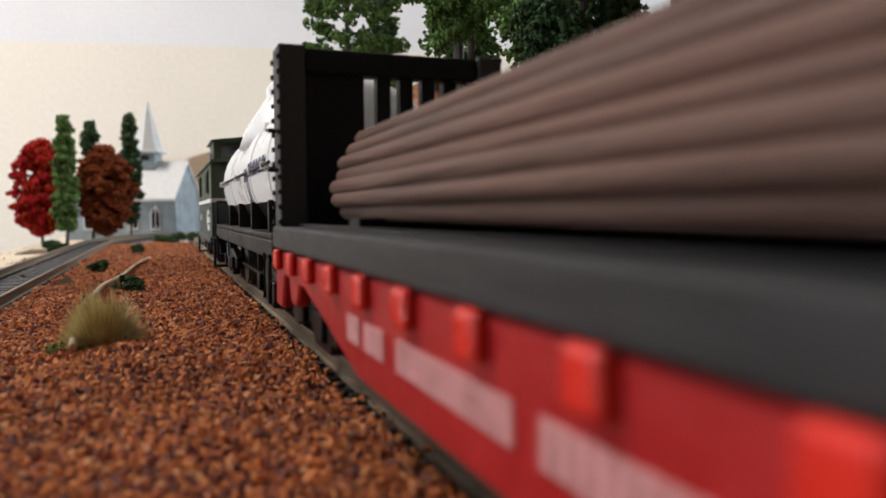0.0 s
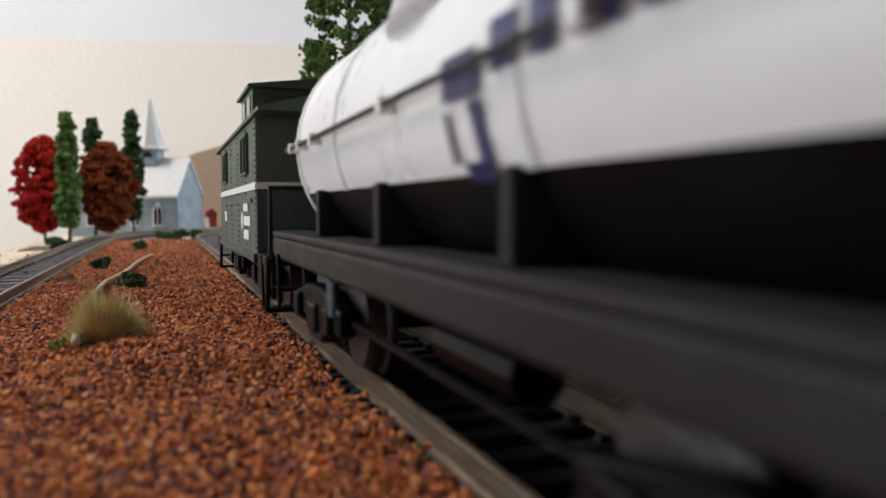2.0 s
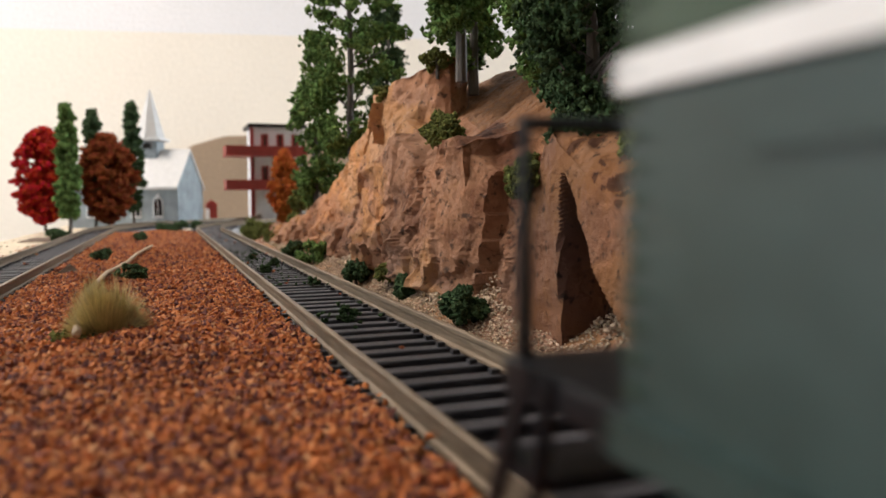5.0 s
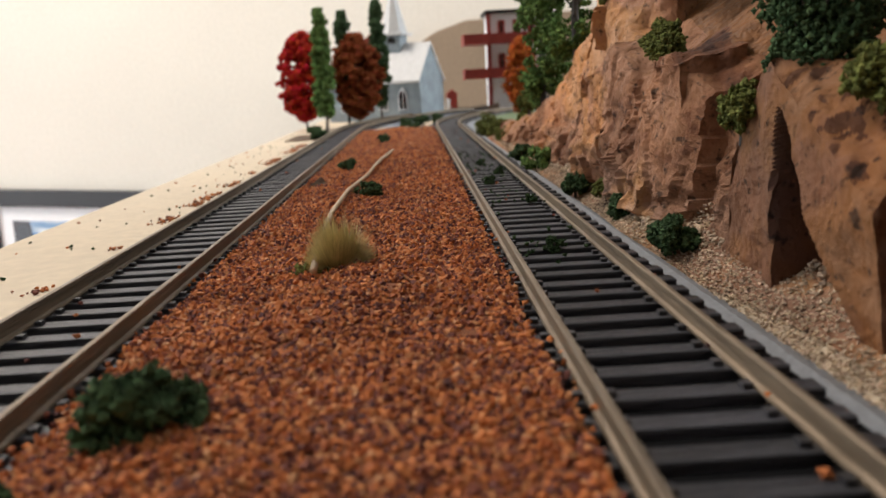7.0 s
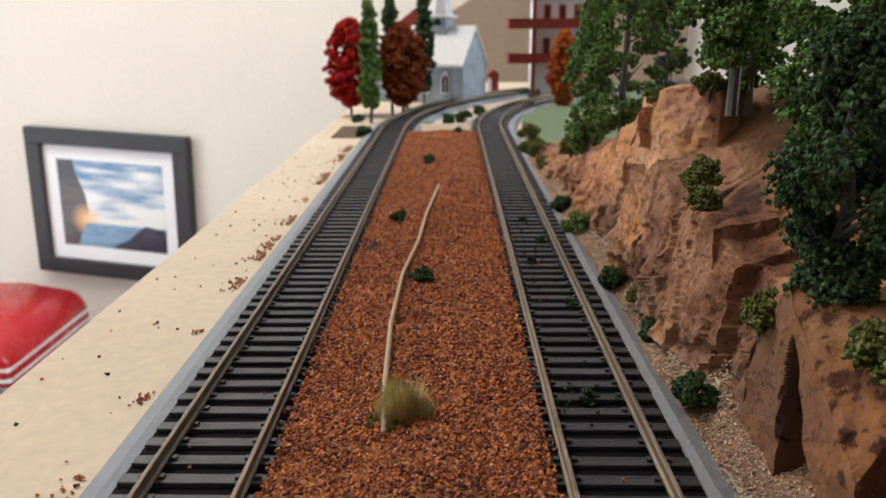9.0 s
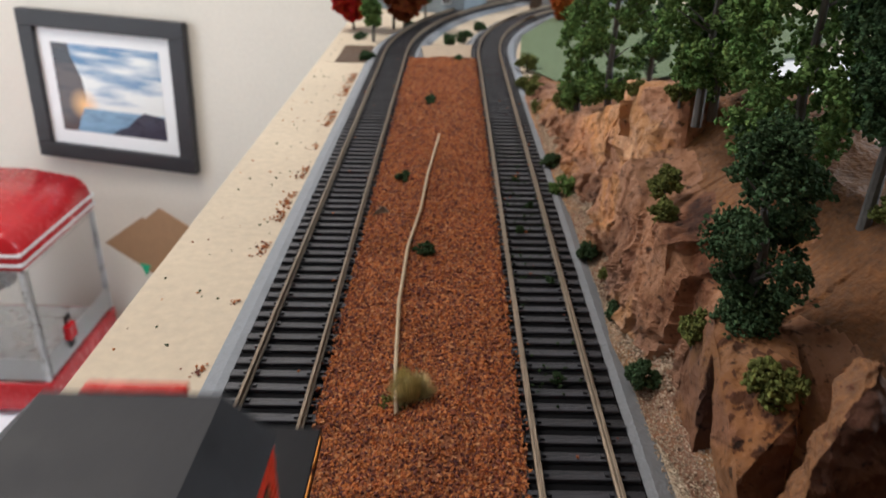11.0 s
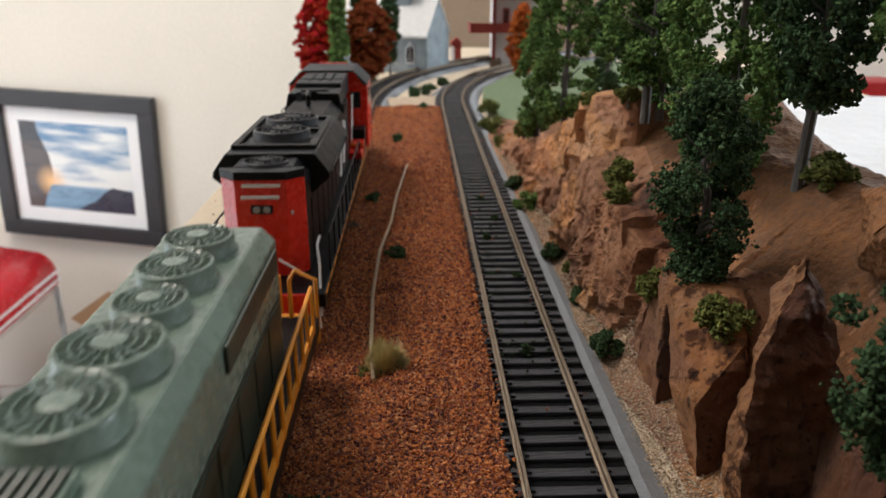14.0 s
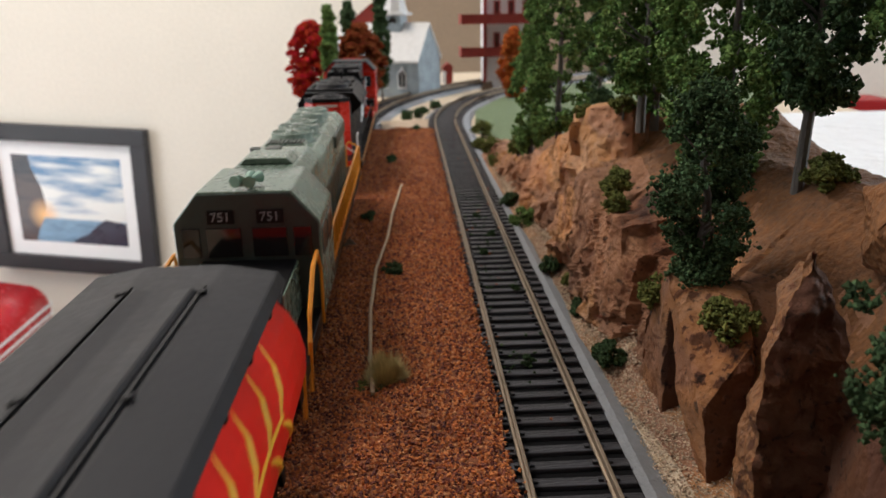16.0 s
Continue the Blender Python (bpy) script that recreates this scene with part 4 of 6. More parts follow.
tagged(mesh_object("tray", bm, M["tray"]), "dark brown patch of bare plaster by the bend", "patch")

# ---- church and houses ----


def church():
    c = thing("church", pose(.0062, .846, TOP, 0, 0, 158), "pale blue church with white roof and tall white steeple", "church")
    # local: x runs along the nave from the gable end, y from the near wall (negative) to the far wall
    W, L, E, R = .070, .105, .044, .079
    # origin is the near corner; the nave runs to +x, the depth to -y
    part("wall", prism([(-W, 0), (0, 0), (0, E), (-W / 2, R - .002), (-W, E)], "x", 0, L), M["church"], c)
    part("roof", prism([(.004, E - .004), (-W / 2, R), (-W - .004, E - .004), (-W - .004, E - .0065), (-W / 2, R - .0028), (.004, E - .0065)], "x", -.0015, L + .0015), M["shingle"], c, "white shingled roof")
    for i in range(4):
        x = .014 + i * .022
        w = part("window", prism([(x, .010), (x + .010, .010), (x + .010, .026), (x + .005, .034), (x, .026)], "y", .0008, -.001), M["hotel"], c, "pointed white window frame")
        part("pane", prism([(x + .0012, .0115), (x + .0044, .0115), (x + .0044, .030), (x + .0012, .0255)], "y", .0012, -.001), M["glass"], w)
        part("pane", prism([(x + .0056, .0115), (x + .0088, .0115), (x + .0088, .0255), (x + .0056, .030)], "y", .0012, -.001), M["glass"], w)
    for i in range(20):
        part("board", box(-.0006, .0, -W + .0035 * i, -W + .0035 * i + .0031, .001, E - .003 + (R - E) * (1 - abs(i - 10) / 10) * .9), M["church"], c)
    part("tower", box(.029, .049, -W / 2 - .010, -W / 2 + .010, R - .014, R + .008, .0006), M["church"], c, "pale blue belfry")
    part("louvre", prism([(.035, R + .000), (.043, R + .000), (.043, R + .004), (.039, R + .0065), (.035, R + .004)], "y", -W / 2 + .0098, -W / 2 + .0108), M["glass"], c)
    part("cornice", box(.0245, .0535, -W / 2 - .0145, -W / 2 + .0145, R + .008, R + .0105, .0005), M["shingle"], c)
    part("steeple", lathe([(.0150, R + .0105), (.0012, R + .060)], (.039, -W / 2, 0), n=8), M["shingle"], c, "white pyramid steeple")


church()


def house():
    h = thing("house", pose(.088, .935, TOP), "white three-storey house with dark red balconies", "house")
    W, D_, H = .058, .05, .112
    part("wall", box(0, W, 0, D_, 0, H - .004), M["hotel"], h)
    part("roof", box(-.004, W + .004, -.004, D_ + .004, H - .004, H, .0006), M["grey"], h, "flat dark roof")
    part("post", box(-.0022, .0018, -.0022, .0018, 0, H - .004), M["hotel_red"], h)
    for z in (.040, .077):
        b = part("balcony", box(-.030, W, -.022, -.0005, z - .002, z), M["hotel_red"], h, "dark red balcony")
        part("rail", box(-.030, W, -.022, -.021, z + .0075, z + .0090), M["hotel_red"], b)
        part("rail", box(-.030, -.029, -.021, 0.02, z + .0075, z + .0090), M["hotel_red"], b)
        part("front_panel", box(-.0295, W, -.0214, -.0212, z, z + .0075), M["hotel_red"], b, "red latticed balcony front")
        part("side_panel", box(-.0297, -.0295, -.021, .020, z, z + .0075), M["hotel_red"], b)
        for i in range(24):
            x = -.0295 + i * .0037
            part("baluster", box(x, x + .0014, -.0218, -.0210, z, z + .0075), M["hotel_red"], b)
        part("floor_side", box(-.030, -.0005, -.0005, .022, z - .002, z), M["hotel_red"], b)
    for z in (.082, .046):
        for x in (.010, .027, .044):
            w = part("window", box(x, x + .008, -.0008, .001, z, z + .019), M["hotel_red"], h, "dark red shuttered window")
            part("pane", box(x + .0026, x + .0054, -.0011, .001, z + .002, z + .017), M["glass"], w)


house()
bm = box(0, .012, 0, .012, 0, .022)
shed = tagged(mesh_object("outbuilding", bm, M["hotel_red"]), "small dark red outbuilding with a white door", "shed")
shed.matrix_world = pose(.040, .985, TOP)
part("door", box(-.0012, .0035, -.0012, .002, 0, .017), M["hotel"], shed)
part("roof", prism([(-.002, .021), (.006, .028), (.014, .021)], "y", -.002, .014), M["hotel_red"], shed)
far = thing("farmhouse", pose(-.03, 1.045, TOP), "far white house with a red gable behind the church", "house")
part("wall", box(-.05, .03, 0, .05, 0, .075), M["hotel"], far)
part("roof", prism([(-.056, .072), (-.02, .100), (.036, .072)], "y", -.004, .054), M["hotel_red"], far)

# ---- trains: local y runs along the track to the north, z = 0 at the rail head ----


def wheelset(parent, y):
    w = part("wheelset", rod((-.0082, y, .0055), (.0082, y, .0055), .0011, 8), M["black"], parent)
    for s in (-1, 1):
        part("wheel", lathe([(.0018, -.0016), (.0052, -.0014), (.0054, .0006), (.0062, .0008), (.0062, .0016), (.0018, .0016)] if s < 0 else
                            [(.0018, -.0016), (.0062, -.0016), (.0062, -.0008), (.0054, -.0006), (.0052, .0014), (.0018, .0016)], (s * .0084, y, .0055), "x", 20), M["steel"], w, "steel wheel")


def truck(parent, y, axles=2, spread=.020):
    t = part("truck", box(-.009, .009, y - .004, y + .004, .0050, .0085, .0005), M["black"], parent, "black plastic truck")
    half = spread * (axles - 1) / 2
    for s in (-1, 1):
        x0, x1 = sorted((s * .0108, s * .0128))
        bm = prism([(y - half - .004, .0042), (y - half - .004, .0070), (y - half * .45, .0088), (y + half * .45, .0088), (y + half + .004, .0070), (y + half + .004, .0042),
                    (y + half - .003, .0046), (y + half * .4, .0022), (y - half * .4, .0022), (y - half + .003, .0046)], "x", x0, x1, bevel=.0003)
        part("sideframe", bm, M["black"], t)
        for i in range(axles):
            yy = y - half + i * spread
            x2 = s * .0136
            part("journal", box(min(x1 if s > 0 else x0, x2), max(x1 if s > 0 else x0, x2), yy - .0016, yy + .0016, .0042, .0072, .0003), M["black"], t)
        part("spring", box(min(s * .0110, s * .0134), max(s * .0110, s * .0134), y - .0026, y + .0026, .0034, .0068, .0004), M["black"], t)
    for i in range(axles):
        wheelset(t, y - half + i * spread)
    return t


def coupler(parent, y, direction):
    c = part("coupler", box(-.0013, .0013, min(y, y + direction * .006), max(y, y + direction * .006), .0075, .0095), M["black"], parent)
    part("knuckle", box(-.0022, .0024, min(y + direction * .0055, y + direction * .0085), max(y + direction * .0055, y + direction * .0085), .0070, .0105, .0005), M["steel"], c)


def bars(parent, material, y0, widths, x, z0, z1, gap=.0012, side=-1, name="lettering"):
    """Illegible lettering as plain bars on a side face."""
    y = y0
    for w in widths:
        part(name, box(min(x, x + side * .00015), max(x, x + side * .00015), y - w, y, z0, z1), material, parent)
        y -= w + gap


def flatcar():
    f = thing("flatcar", pose(TRACK_R, .1620, RAIL_TOP), "red bulkhead flatcar with a dark grey deck", "train car", "northbound and southbound rolling stock")
    L, X = .205, .0155
    # fish-belly side sills with stake pockets
    for s in (-1, 1):
        a, b = sorted((s * X, s * (X - .0016)))
        bm = prism([(0, .0132), (0, .0058), (-.005, .0058), (-.007, .0102), (-.011, .0100), (-.0125, .0072), (-.016, .0072), (-.018, .0098), (-.021, .0098), (-.045, .0048), (-L + .045, .0048), (-L + .021, .0098), (-L + .007, .0102), (-L + .005, .0058), (-L, .0058), (-L, .0132)], "x", a, b, bevel=.0003)
        sill = part("side_sill", bm, M["red"], f, "red fish-belly side sill")
        for i in range(19):
            y = -.0045 - .0108 * i
            c, d = sorted((s * X, s * (X + .0009)))
            part("stake_pocket", box(c, d, y - .0013, y + .0013, .0108, .0134, .0004), M["orange_red"], sill)
    part("underframe", box(-.012, .012, -L + .004, -.004, .0085, .0130), M["black"], f)
    part("deck", box(-X - .0004, X + .0004, -L, 0, .0134, .0163, .0003), M["deck"], f, "dark grey deck")
    for s in (-1, 1):
        a, b = sorted((s * (X - .0028), s * (X - .0022)))
        part("deck_groove", box(a, b, -L + .006, -.006, .0163, .0167), M["black"], f)
    for y0, n in ((-.0420, 3), (-.0475, 4), (-.0560, 13), (-.0760, 12)):
        bars(f, M["faded_print"], y0, [.0010] * n, -X, .0076, .0098, .00035)
    for e, y0 in ((1, 0.0), (-1, -L)):
        b = part("bulkhead", box(-X, -X + .0035, y0 - .0025 - e * .0025 + .0, y0 + .0025 - e * .0025, .0158, .0395, .0003), M["deck"], f, "black slatted end bulkhead")
        y1 = y0 - e * .0025
        part("post", box(X - .0035, X, y1 - .0025, y1 + .0025, .0158, .0395, .0003), M["deck"], b)
        part("top_beam", box(-X + .0036, X - .0036, y1 - .0018, y1 + .0018, .0362, .0392, .0002), M["black"], b)
        part("panel", box(-X + .0036, -X + .0115, y1 - .0008, y1 + .0008, .0158, .0361), M["black"], b)
        for i in range(5):
            x = -X + .0133 + i * .0032
            part("slat", box(x, x + .0019, y1 - .0008, y1 + .0008, .0158, .0361), M["black"], b)
        for i in range(12):
            for w in (-.0024, .0024):
                part("rivet", box(-X - .0003, -X + .0002, y1 + w - .0003, y1 + w + .0003, .0166 + i * .0019, .0172 + i * .0019), M["deck"], b)
        for z in (.0235, .0285):
            part("grab_iron", pipe([(-X, y1 - .0012, z), (-X - .0011, y1 - .0012, z), (-X - .0011, y1 + .0014, z + .0004), (-X, y1 + .0014, z + .0004)], .00025), M["black"], b)
    truck(f, -.017)
    truck(f, -L + .017)
    coupler(f, 0, 1)
    coupler(f, -L, -1)
    return f


def log_load():
    g = thing("log_load", pose(TRACK_R, .1620, RAIL_TOP), "stack of grooved brown logs lying on the flatcar", "logs")
    d = .0018
    for row, count in enumerate((11, 12, 12, 11, 11, 10, 9)):
        for i in range(count):
            x = (i - (count - 1) / 2) * d
            z = .0172 + d * .5 + row * d * .80
            bm = lathe([(d * .44, -.192), (d * .52, -.190), (d * .53, -.1), (d * .52, -.0125 - .0008 * abs(row - 2.6)), (d * .40, -.0112 - .0008 * abs(row - 2.6))], (x, 0, z), "y", 12)
            part("log", bm, M["log"], g, smooth=True)
    for y in (-.03, -.10, -.17):
        part("bolster", box(-.012, .012, y - .002, y + .002, .0163, .0174), M["black"], g)
    return g


def tank_car():
    t = thing("tank_car", pose(TRACK_R, .2860, RAIL_TOP), "white tank car with black belly and navy lettering", "train car")
    L, X = .1160, .0150
    part("frame", box(-X, X, -L, 0, .0112, .0142, .0004), M["grey"], t, "dark grey running board frame")
    part("running_board", box(-X, -X + .0052, -L, 0, .0142, .0150, .0002), M["grey"], t)
    part("running_board", box(X - .0052, X, -L, 0, .0142, .0150, .0002), M["grey"], t)
    part("centre_sill", box(-.004, .004, -L + .004, -.004, .0075, .0112), M["black"], t)
    r, zc = .0138, .0256

    def shell(a0, a1, rr, y0, y1, dome):
        bm = bmesh.new()
        rows = []
        ys = [(y0, 0.25), (y0 - .0006, .60), (y0 - .0015, .84), (y0 - .0024, .96), (y0 - .0036, 1.0), ((y0 + y1) / 2, 1.0), (y1 + .0036, 1.0), (y1 + .0024, .96), (y1 + .0015, .84), (y1 + .0006, .60), (y1, .25)] if dome else [(y0, 1.0), (y1, 1.0)]
        for y, k in ys:
            rows.append([bm.verts.new((rr * k * math.cos(a0 + (a1 - a0) * i / 24), y, zc + rr * k * math.sin(a0 + (a1 - a0) * i / 24))) for i in range(25)])
        for p, q in zip(rows, rows[1:]):
            for i in range(24):
                bm.faces.new((p[i], p[i + 1], q[i + 1], q[i]))
        for row in (rows[0], rows[-1]):
            bm.faces.new(row)
        return bm

    low = math.asin((.0200 - zc) / r)
    part("tank", shell(low, math.pi - low, r, -.011, -L + .004, True), M["white"], t, "white tank shell", True)
    part("tank_belly", shell(math.pi - low, 2 * math.pi + low, r - .0001, -.011, -L + .004, True), M["black"], t, "black tank belly", True)
    for y0, y1 in ((-.0110, -.0190), (-L + .0120, -L + .0040)):
        part("end_head", shell(math.pi - low, 2 * math.pi + low, r, y0, y1, True), M["white"], t, "white rounded tank end", True)
    for y in (-.0165, -.0375, -.0785, -.104):
        part("band", shell(low, math.pi - low, r + .0002, y + .0006, y - .0006, False), M["white"], t, "", True)
    for s in (-1, 1):
        part("handrail", rod((s * (r + .0009), -.0125, .0256), (s * (r + .0009), -L + .004, .0256), .0003, 6), M["deck"], t)
        for y in (-.0165, -.022, -.030, -.058, -.086, -.104):
            part("bracket", box(min(s * (r - .0006), s * (r + .0012)), max(s * (r - .0006), s * (r + .0010)), y - .0005, y + .0005, .0250, .0262), M["white"], t)
        for i, y in enumerate((-.0270, -.0520, -.0770, -.1020)):
            part("saddle", box(min(s * .0095, s * .0136), max(s * .0095, s * .0136), y - .0007, y + .0007, .0150, .0202, .0002), M["grey"], t, "grey saddle post")
            part("strap", prism([(s * .0095, .0150), (s * .0050, .0150), (s * .0120, .0200), (s * .0136, .0200)], "y", y - .0004, y + .0004), M["black"], t)
    part("dome", lathe([(.0078, .0375), (.0078, .0450), (.0068, .0462), (.0015, .0470)], (0, -L / 2, 0), n=28), M["white"], t, "white loading dome", True)
    part("dome_flange", lathe([(.0138, .0318), (.0126, .0356), (.0106, .0388), (.0090, .0412), (.0079, .0428)], (0, -L / 2, 0), n=28), M["white"], t, "", True)
    part("valve", lathe([(.0016, .0470), (.0016, .0495), (.0008, .0500)], (0, -L / 2, 0), n=12), M["white"], t)
    part("walkway", box(-.0095, .0095, -L / 2 - .0105, -L / 2 + .0105, .0358, .0365), M["white"], t)
    # navy lettering that cannot be read, and a round-cornered emblem
    for i, w in enumerate((.0032, .0026, .0034, .0028, .0032, .0034)):
        y = -.0760 - i * .0044
        bm = bmesh.new()
        v = []
        for yy in (y, y - w):
            for a in (.14, -.05):
                v.append(bm.verts.new((-(r + .0003) * math.cos(a), yy, zc + (r + .0003) * math.sin(a))))
        bm.faces.new((v[0], v[1], v[3], v[2]))
        bmesh.ops.solidify(bm, geom=bm.faces[:], thickness=.0001)
        part("lettering", bm, M["navy"], t)
    bm = bmesh.new()
    for a0, a1, y0, y1 in ((.08, -.10, -.0690, -.0745), (-.12, -.42, -.0728, -.0745), (-.36, -.45, -.0708, -.0742), (-.14, -.36, -.0690, -.0698)):
        q = [bm.verts.new((-(r + .0003) * math.cos(a), y, zc + (r + .0003) * math.sin(a))) for a, y in ((a0, y0), (a1, y0), (a1, y1), (a0, y1))]
        bm.faces.new(q)
    bmesh.ops.solidify(bm, geom=bm.faces[:], thickness=.0001)
    part("emblem", bm, M["navy"], t, "plain navy emblem")
    # brake wheel on the south end
    bm = ring((-.0100, -L - .0006, .0205), "y", .0029, .0005, 20)
    for i in range(6):
        a = i * math.pi / 3
        rod((-.0100, -L - .0006, .0205), (-.0100 + .0029 * math.cos(a), -L - .0006, .0205 + .0029 * math.sin(a)), .0004, 5, bm)
    part("brake_wheel", bm, M["black"], t, "black spoked brake wheel")
    part("brake_staff", rod((-.0100, -L + .0005, .0142), (-.0100, -L + .0005, .0300), .0005, 6), M["black"], t)
    for y in (-.004, -L + .004):
        for s in (-1, 1):
            part("ladder", pipe([(s * (X + .0002), y - .003, .0120), (s * (X + .0002), y - .003, .0050), (s * (X + .0002), y + .003, .0050), (s * (X + .0002), y + .003, .0120)], .0003), M["black"], t)
    part("placard", box(-X - .0004, -X, -.0430, -.0408, .0080, .0112), M["blue_part"], t, "pale blue placard")
    part("brake_tank", rod((-.006, -.066, .0065), (-.006, -.050, .0065), .0022, 12), M["black"], t)
    part("brake_rod", rod((-.011, -.090, .0058), (-.011, -.030, .0058), .0004, 6), M["black"], t)
    truck(t, -.020, spread=.019)
    truck(t, -L + .020, spread=.019)
    coupler(t, 0, 1)
    coupler(t, -L, -1)
    return t


def caboose():
    c = thing("caboose", pose(TRACK_R, .3040, RAIL_TOP), "dark green caboose with a white stripe and cupola", "train car")
    # body from y = 0 (south end) to L (north end)
    L, X, Z0, ZS, Z1 = .0800, .0152, .0105, .0215, .0338
    part("lower_body", box(-X, X, 0, L, Z0, ZS, .0002), M["caboose_low"], c, "bottle green lower body")
    part("upper_body", box(-X, X, 0, L, ZS + .0012, Z1, .0002), M["caboose"], c, "dark green upper body")
    part("stripe", box(-X - .0002, X + .0002, -.0002, L + .0002, ZS, ZS + .0012), M["print_white"], c, "white stripe")
    part("side_rail", box(-X - .0006, X + .0006, 0, L, Z0 - .0012, Z0 + .0002), M["caboose_low"], c)
    part("roof", prism([(-X - .0007, Z1 - .0004), (-X - .0007, Z1 + .0002), (-.008, Z1 + .0020), (0, Z1 + .0026), (.008, Z1 + .0020), (X + .0007, Z1 + .0002), (X + .0007, Z1 - .0004)], "y", -.0105, L + .0105), M["caboose"], c, "dark green curved roof")
    cup = part("cupola", box(-.0125, .0125, .028, .050, Z1 + .0010, Z1 + .0090, .0003), M["caboose"], c, "dark green cupola")
    part("cupola_roof", prism([(-.0134, Z1 + .0088), (-.0134, Z1 + .0094), (0, Z1 + .0110), (.0134, Z1 + .0094), (.0134, Z1 + .0088)], "y", .0262, .0518), M["caboose"], cup)
    for y in (.031, .041):
        for s in (-1, 1):
            part("window", box(min(s * .0122, s * .0127), max(s * .0122, s * .0127), y, y + .0055, Z1 + .0038, Z1 + .0076), M["glass"], cup)
    for x in (-.0100, .0020):
        part("window", box(x, x + .0080, .0277, .0283, Z1 + .0038, Z1 + .0076), M["glass"], cup)
    for s in (-1, 1):
        a, b = sorted((s * (X - .0006), s * (X + .00025)))
        for y in (.0120, .0175, .0585, .0640):
            w = part("window", box(a, b, y, y + .0040, .0250, .0315), M["glass"], c, "dark narrow window")
            p0, p1 = sorted((s * X, s * (X + .0005)))
            for y0, y1, z0, z1 in ((y - .0005, y, .0245, .0320), (y + .0040, y + .0045, .0245, .0320), (y, y + .004, .0245, .0250), (y, y + .004, .0315, .0320)):
                part("frame", box(p0, p1, y0, y1, z0, z1), M["caboose"], w)
        for y in [i * L / 5 for i in range(6)]:
            bm = bmesh.new()
            yy = min(max(y, .0008), L - .0008)
            for k in range(22):
                z = Z0 + .001 + k * .00105
                q0, q1 = sorted((s * X, s * (X + .0002)))
                box(q0, q1, yy - .0002, yy + .0002, z, z + .0003, bm=bm)
            part("rivet_row", bm, M["caboose"], c)
        part("panel", box(min(s * X, s * (X + .0003)), max(s * X, s * (X + .0003)), .006, L - .006, ZS - .0022, ZS - .0014), M["caboose_low"], c)
    for i, (y0, w) in enumerate(((.0205, .0080), (.0205, .0115), (.0205, .0090))):
        z = .0178 - i * .0026
        part("lettering", box(-X - .0002, -X, y0 - w, y0, z, z + .0017), M["print_white"], c)
    part("emblem", lathe([(.0017, 0), (.0017, .0002)], (-X - .0002, .0235, .0160), "x", 16), M["print_white"], c, "small round emblem")
    part("lettering", box(-X - .0002, -X, .062, .067, .0155, .0178), M["print_white"], c)
    part("end_door", box(-.0038, .0038, -.0006, .0004, Z0, .0300, .0003), M["loco_dark"], c)
    for e, y0 in ((-1, 0.0), (1, L)):
        p = part("platform", box(-X, X, min(y0, y0 + e * .0100), max(y0, y0 + e * .0100), .0092, .0108, .0003), M["black"], c, "black end platform")
        ye = y0 + e * .0095
        part("railing", pipe([(-X + .001, ye, .0108), (-X + .001, ye, .0215), (-.004, ye, .0215), (-.004, ye, .0108)], .00045, 6), M["black"], p)
        part("railing", pipe([(X - .001, ye, .0108), (X - .001, ye, .0215), (.004, ye, .0215), (.004, ye, .0108)], .00045, 6), M["black"], p)
        bw = ring((-.001, ye, .0262), "y", .0042, .00045, 22)
        for i in range(5):
            a = i * 2 * math.pi / 5
            rod((-.001, ye, .0262), (-.001 + .0042 * math.cos(a), ye, .0262 + .0042 * math.sin(a)), .0003, 5, bw)
        part("brake_wheel", bw, M["black"], p, "black brake wheel")
        part("brake_staff", rod((-.001, ye, .0108), (-.001, ye, .0262), .0004, 6), M["black"], p)
        for s in (-1, 1):
            st = part("step", box(min(s * (X - .006), s * X), max(s * (X - .006), s * X), ye - .0025, ye + .0015, .0022, .0029), M["black"], p)
            part("step_side", prism([(ye + .0015, .0022), (ye + .0023, .0022), (ye + .0030 * -e + .0015, .0108), (ye + .0030 * -e, .0108)], "x", s * X - .0002, s * X + .0002), M["black"], st)
            part("tread", box(min(s * (X - .006), s * X), max(s * (X - .006), s * X), ye - .0035, ye + .0010, .0055, .0061), M["black"], st)
            part("step_side", pipe([(s * X, ye - .0024, .0024), (s * X, ye - .0045, .0108)], .0004), M["black"], st)
    truck(c, .014, spread=.018)
    truck(c, L - .014, spread=.018)
    coupler(c, -.0100, -1)
    coupler(c, L + .0100, 1)
    return c


def fan(parent, y, z, r, material, cap, x=0.0, tall=.0022):
    f = part("fan_housing", lathe([(r * 1.08, z - .0006), (r * 1.08, z + .0003), (r, z + .0004), (r, z + tall), (r * .9, z + tall + .0004), (r * .88, z + tall)], (x, y, 0), n=32), material, parent, "", True)
    bm = ring((x, y, z + tall + .0002), "z", r * .68, .00028, 24)
    ring((x, y, z + tall + .0002), "z", r * .48, .00028, 20, bm)
    for i in range(20):
        a = i * math.pi / 10
        rod((x + r * .25 * math.cos(a), y + r * .25 * math.sin(a), z + tall + .0003), (x + r * .9 * math.cos(a), y + r * .9 * math.sin(a), z + tall + .0003), .00022, 4, bm)
    part("grille", bm, material, f)
    part("hub", lathe([(r * .32, z + tall), (r * .32, z + tall + .0006), (r * .2, z + tall + .0007)], (x, y, 0), n=20), cap, f)


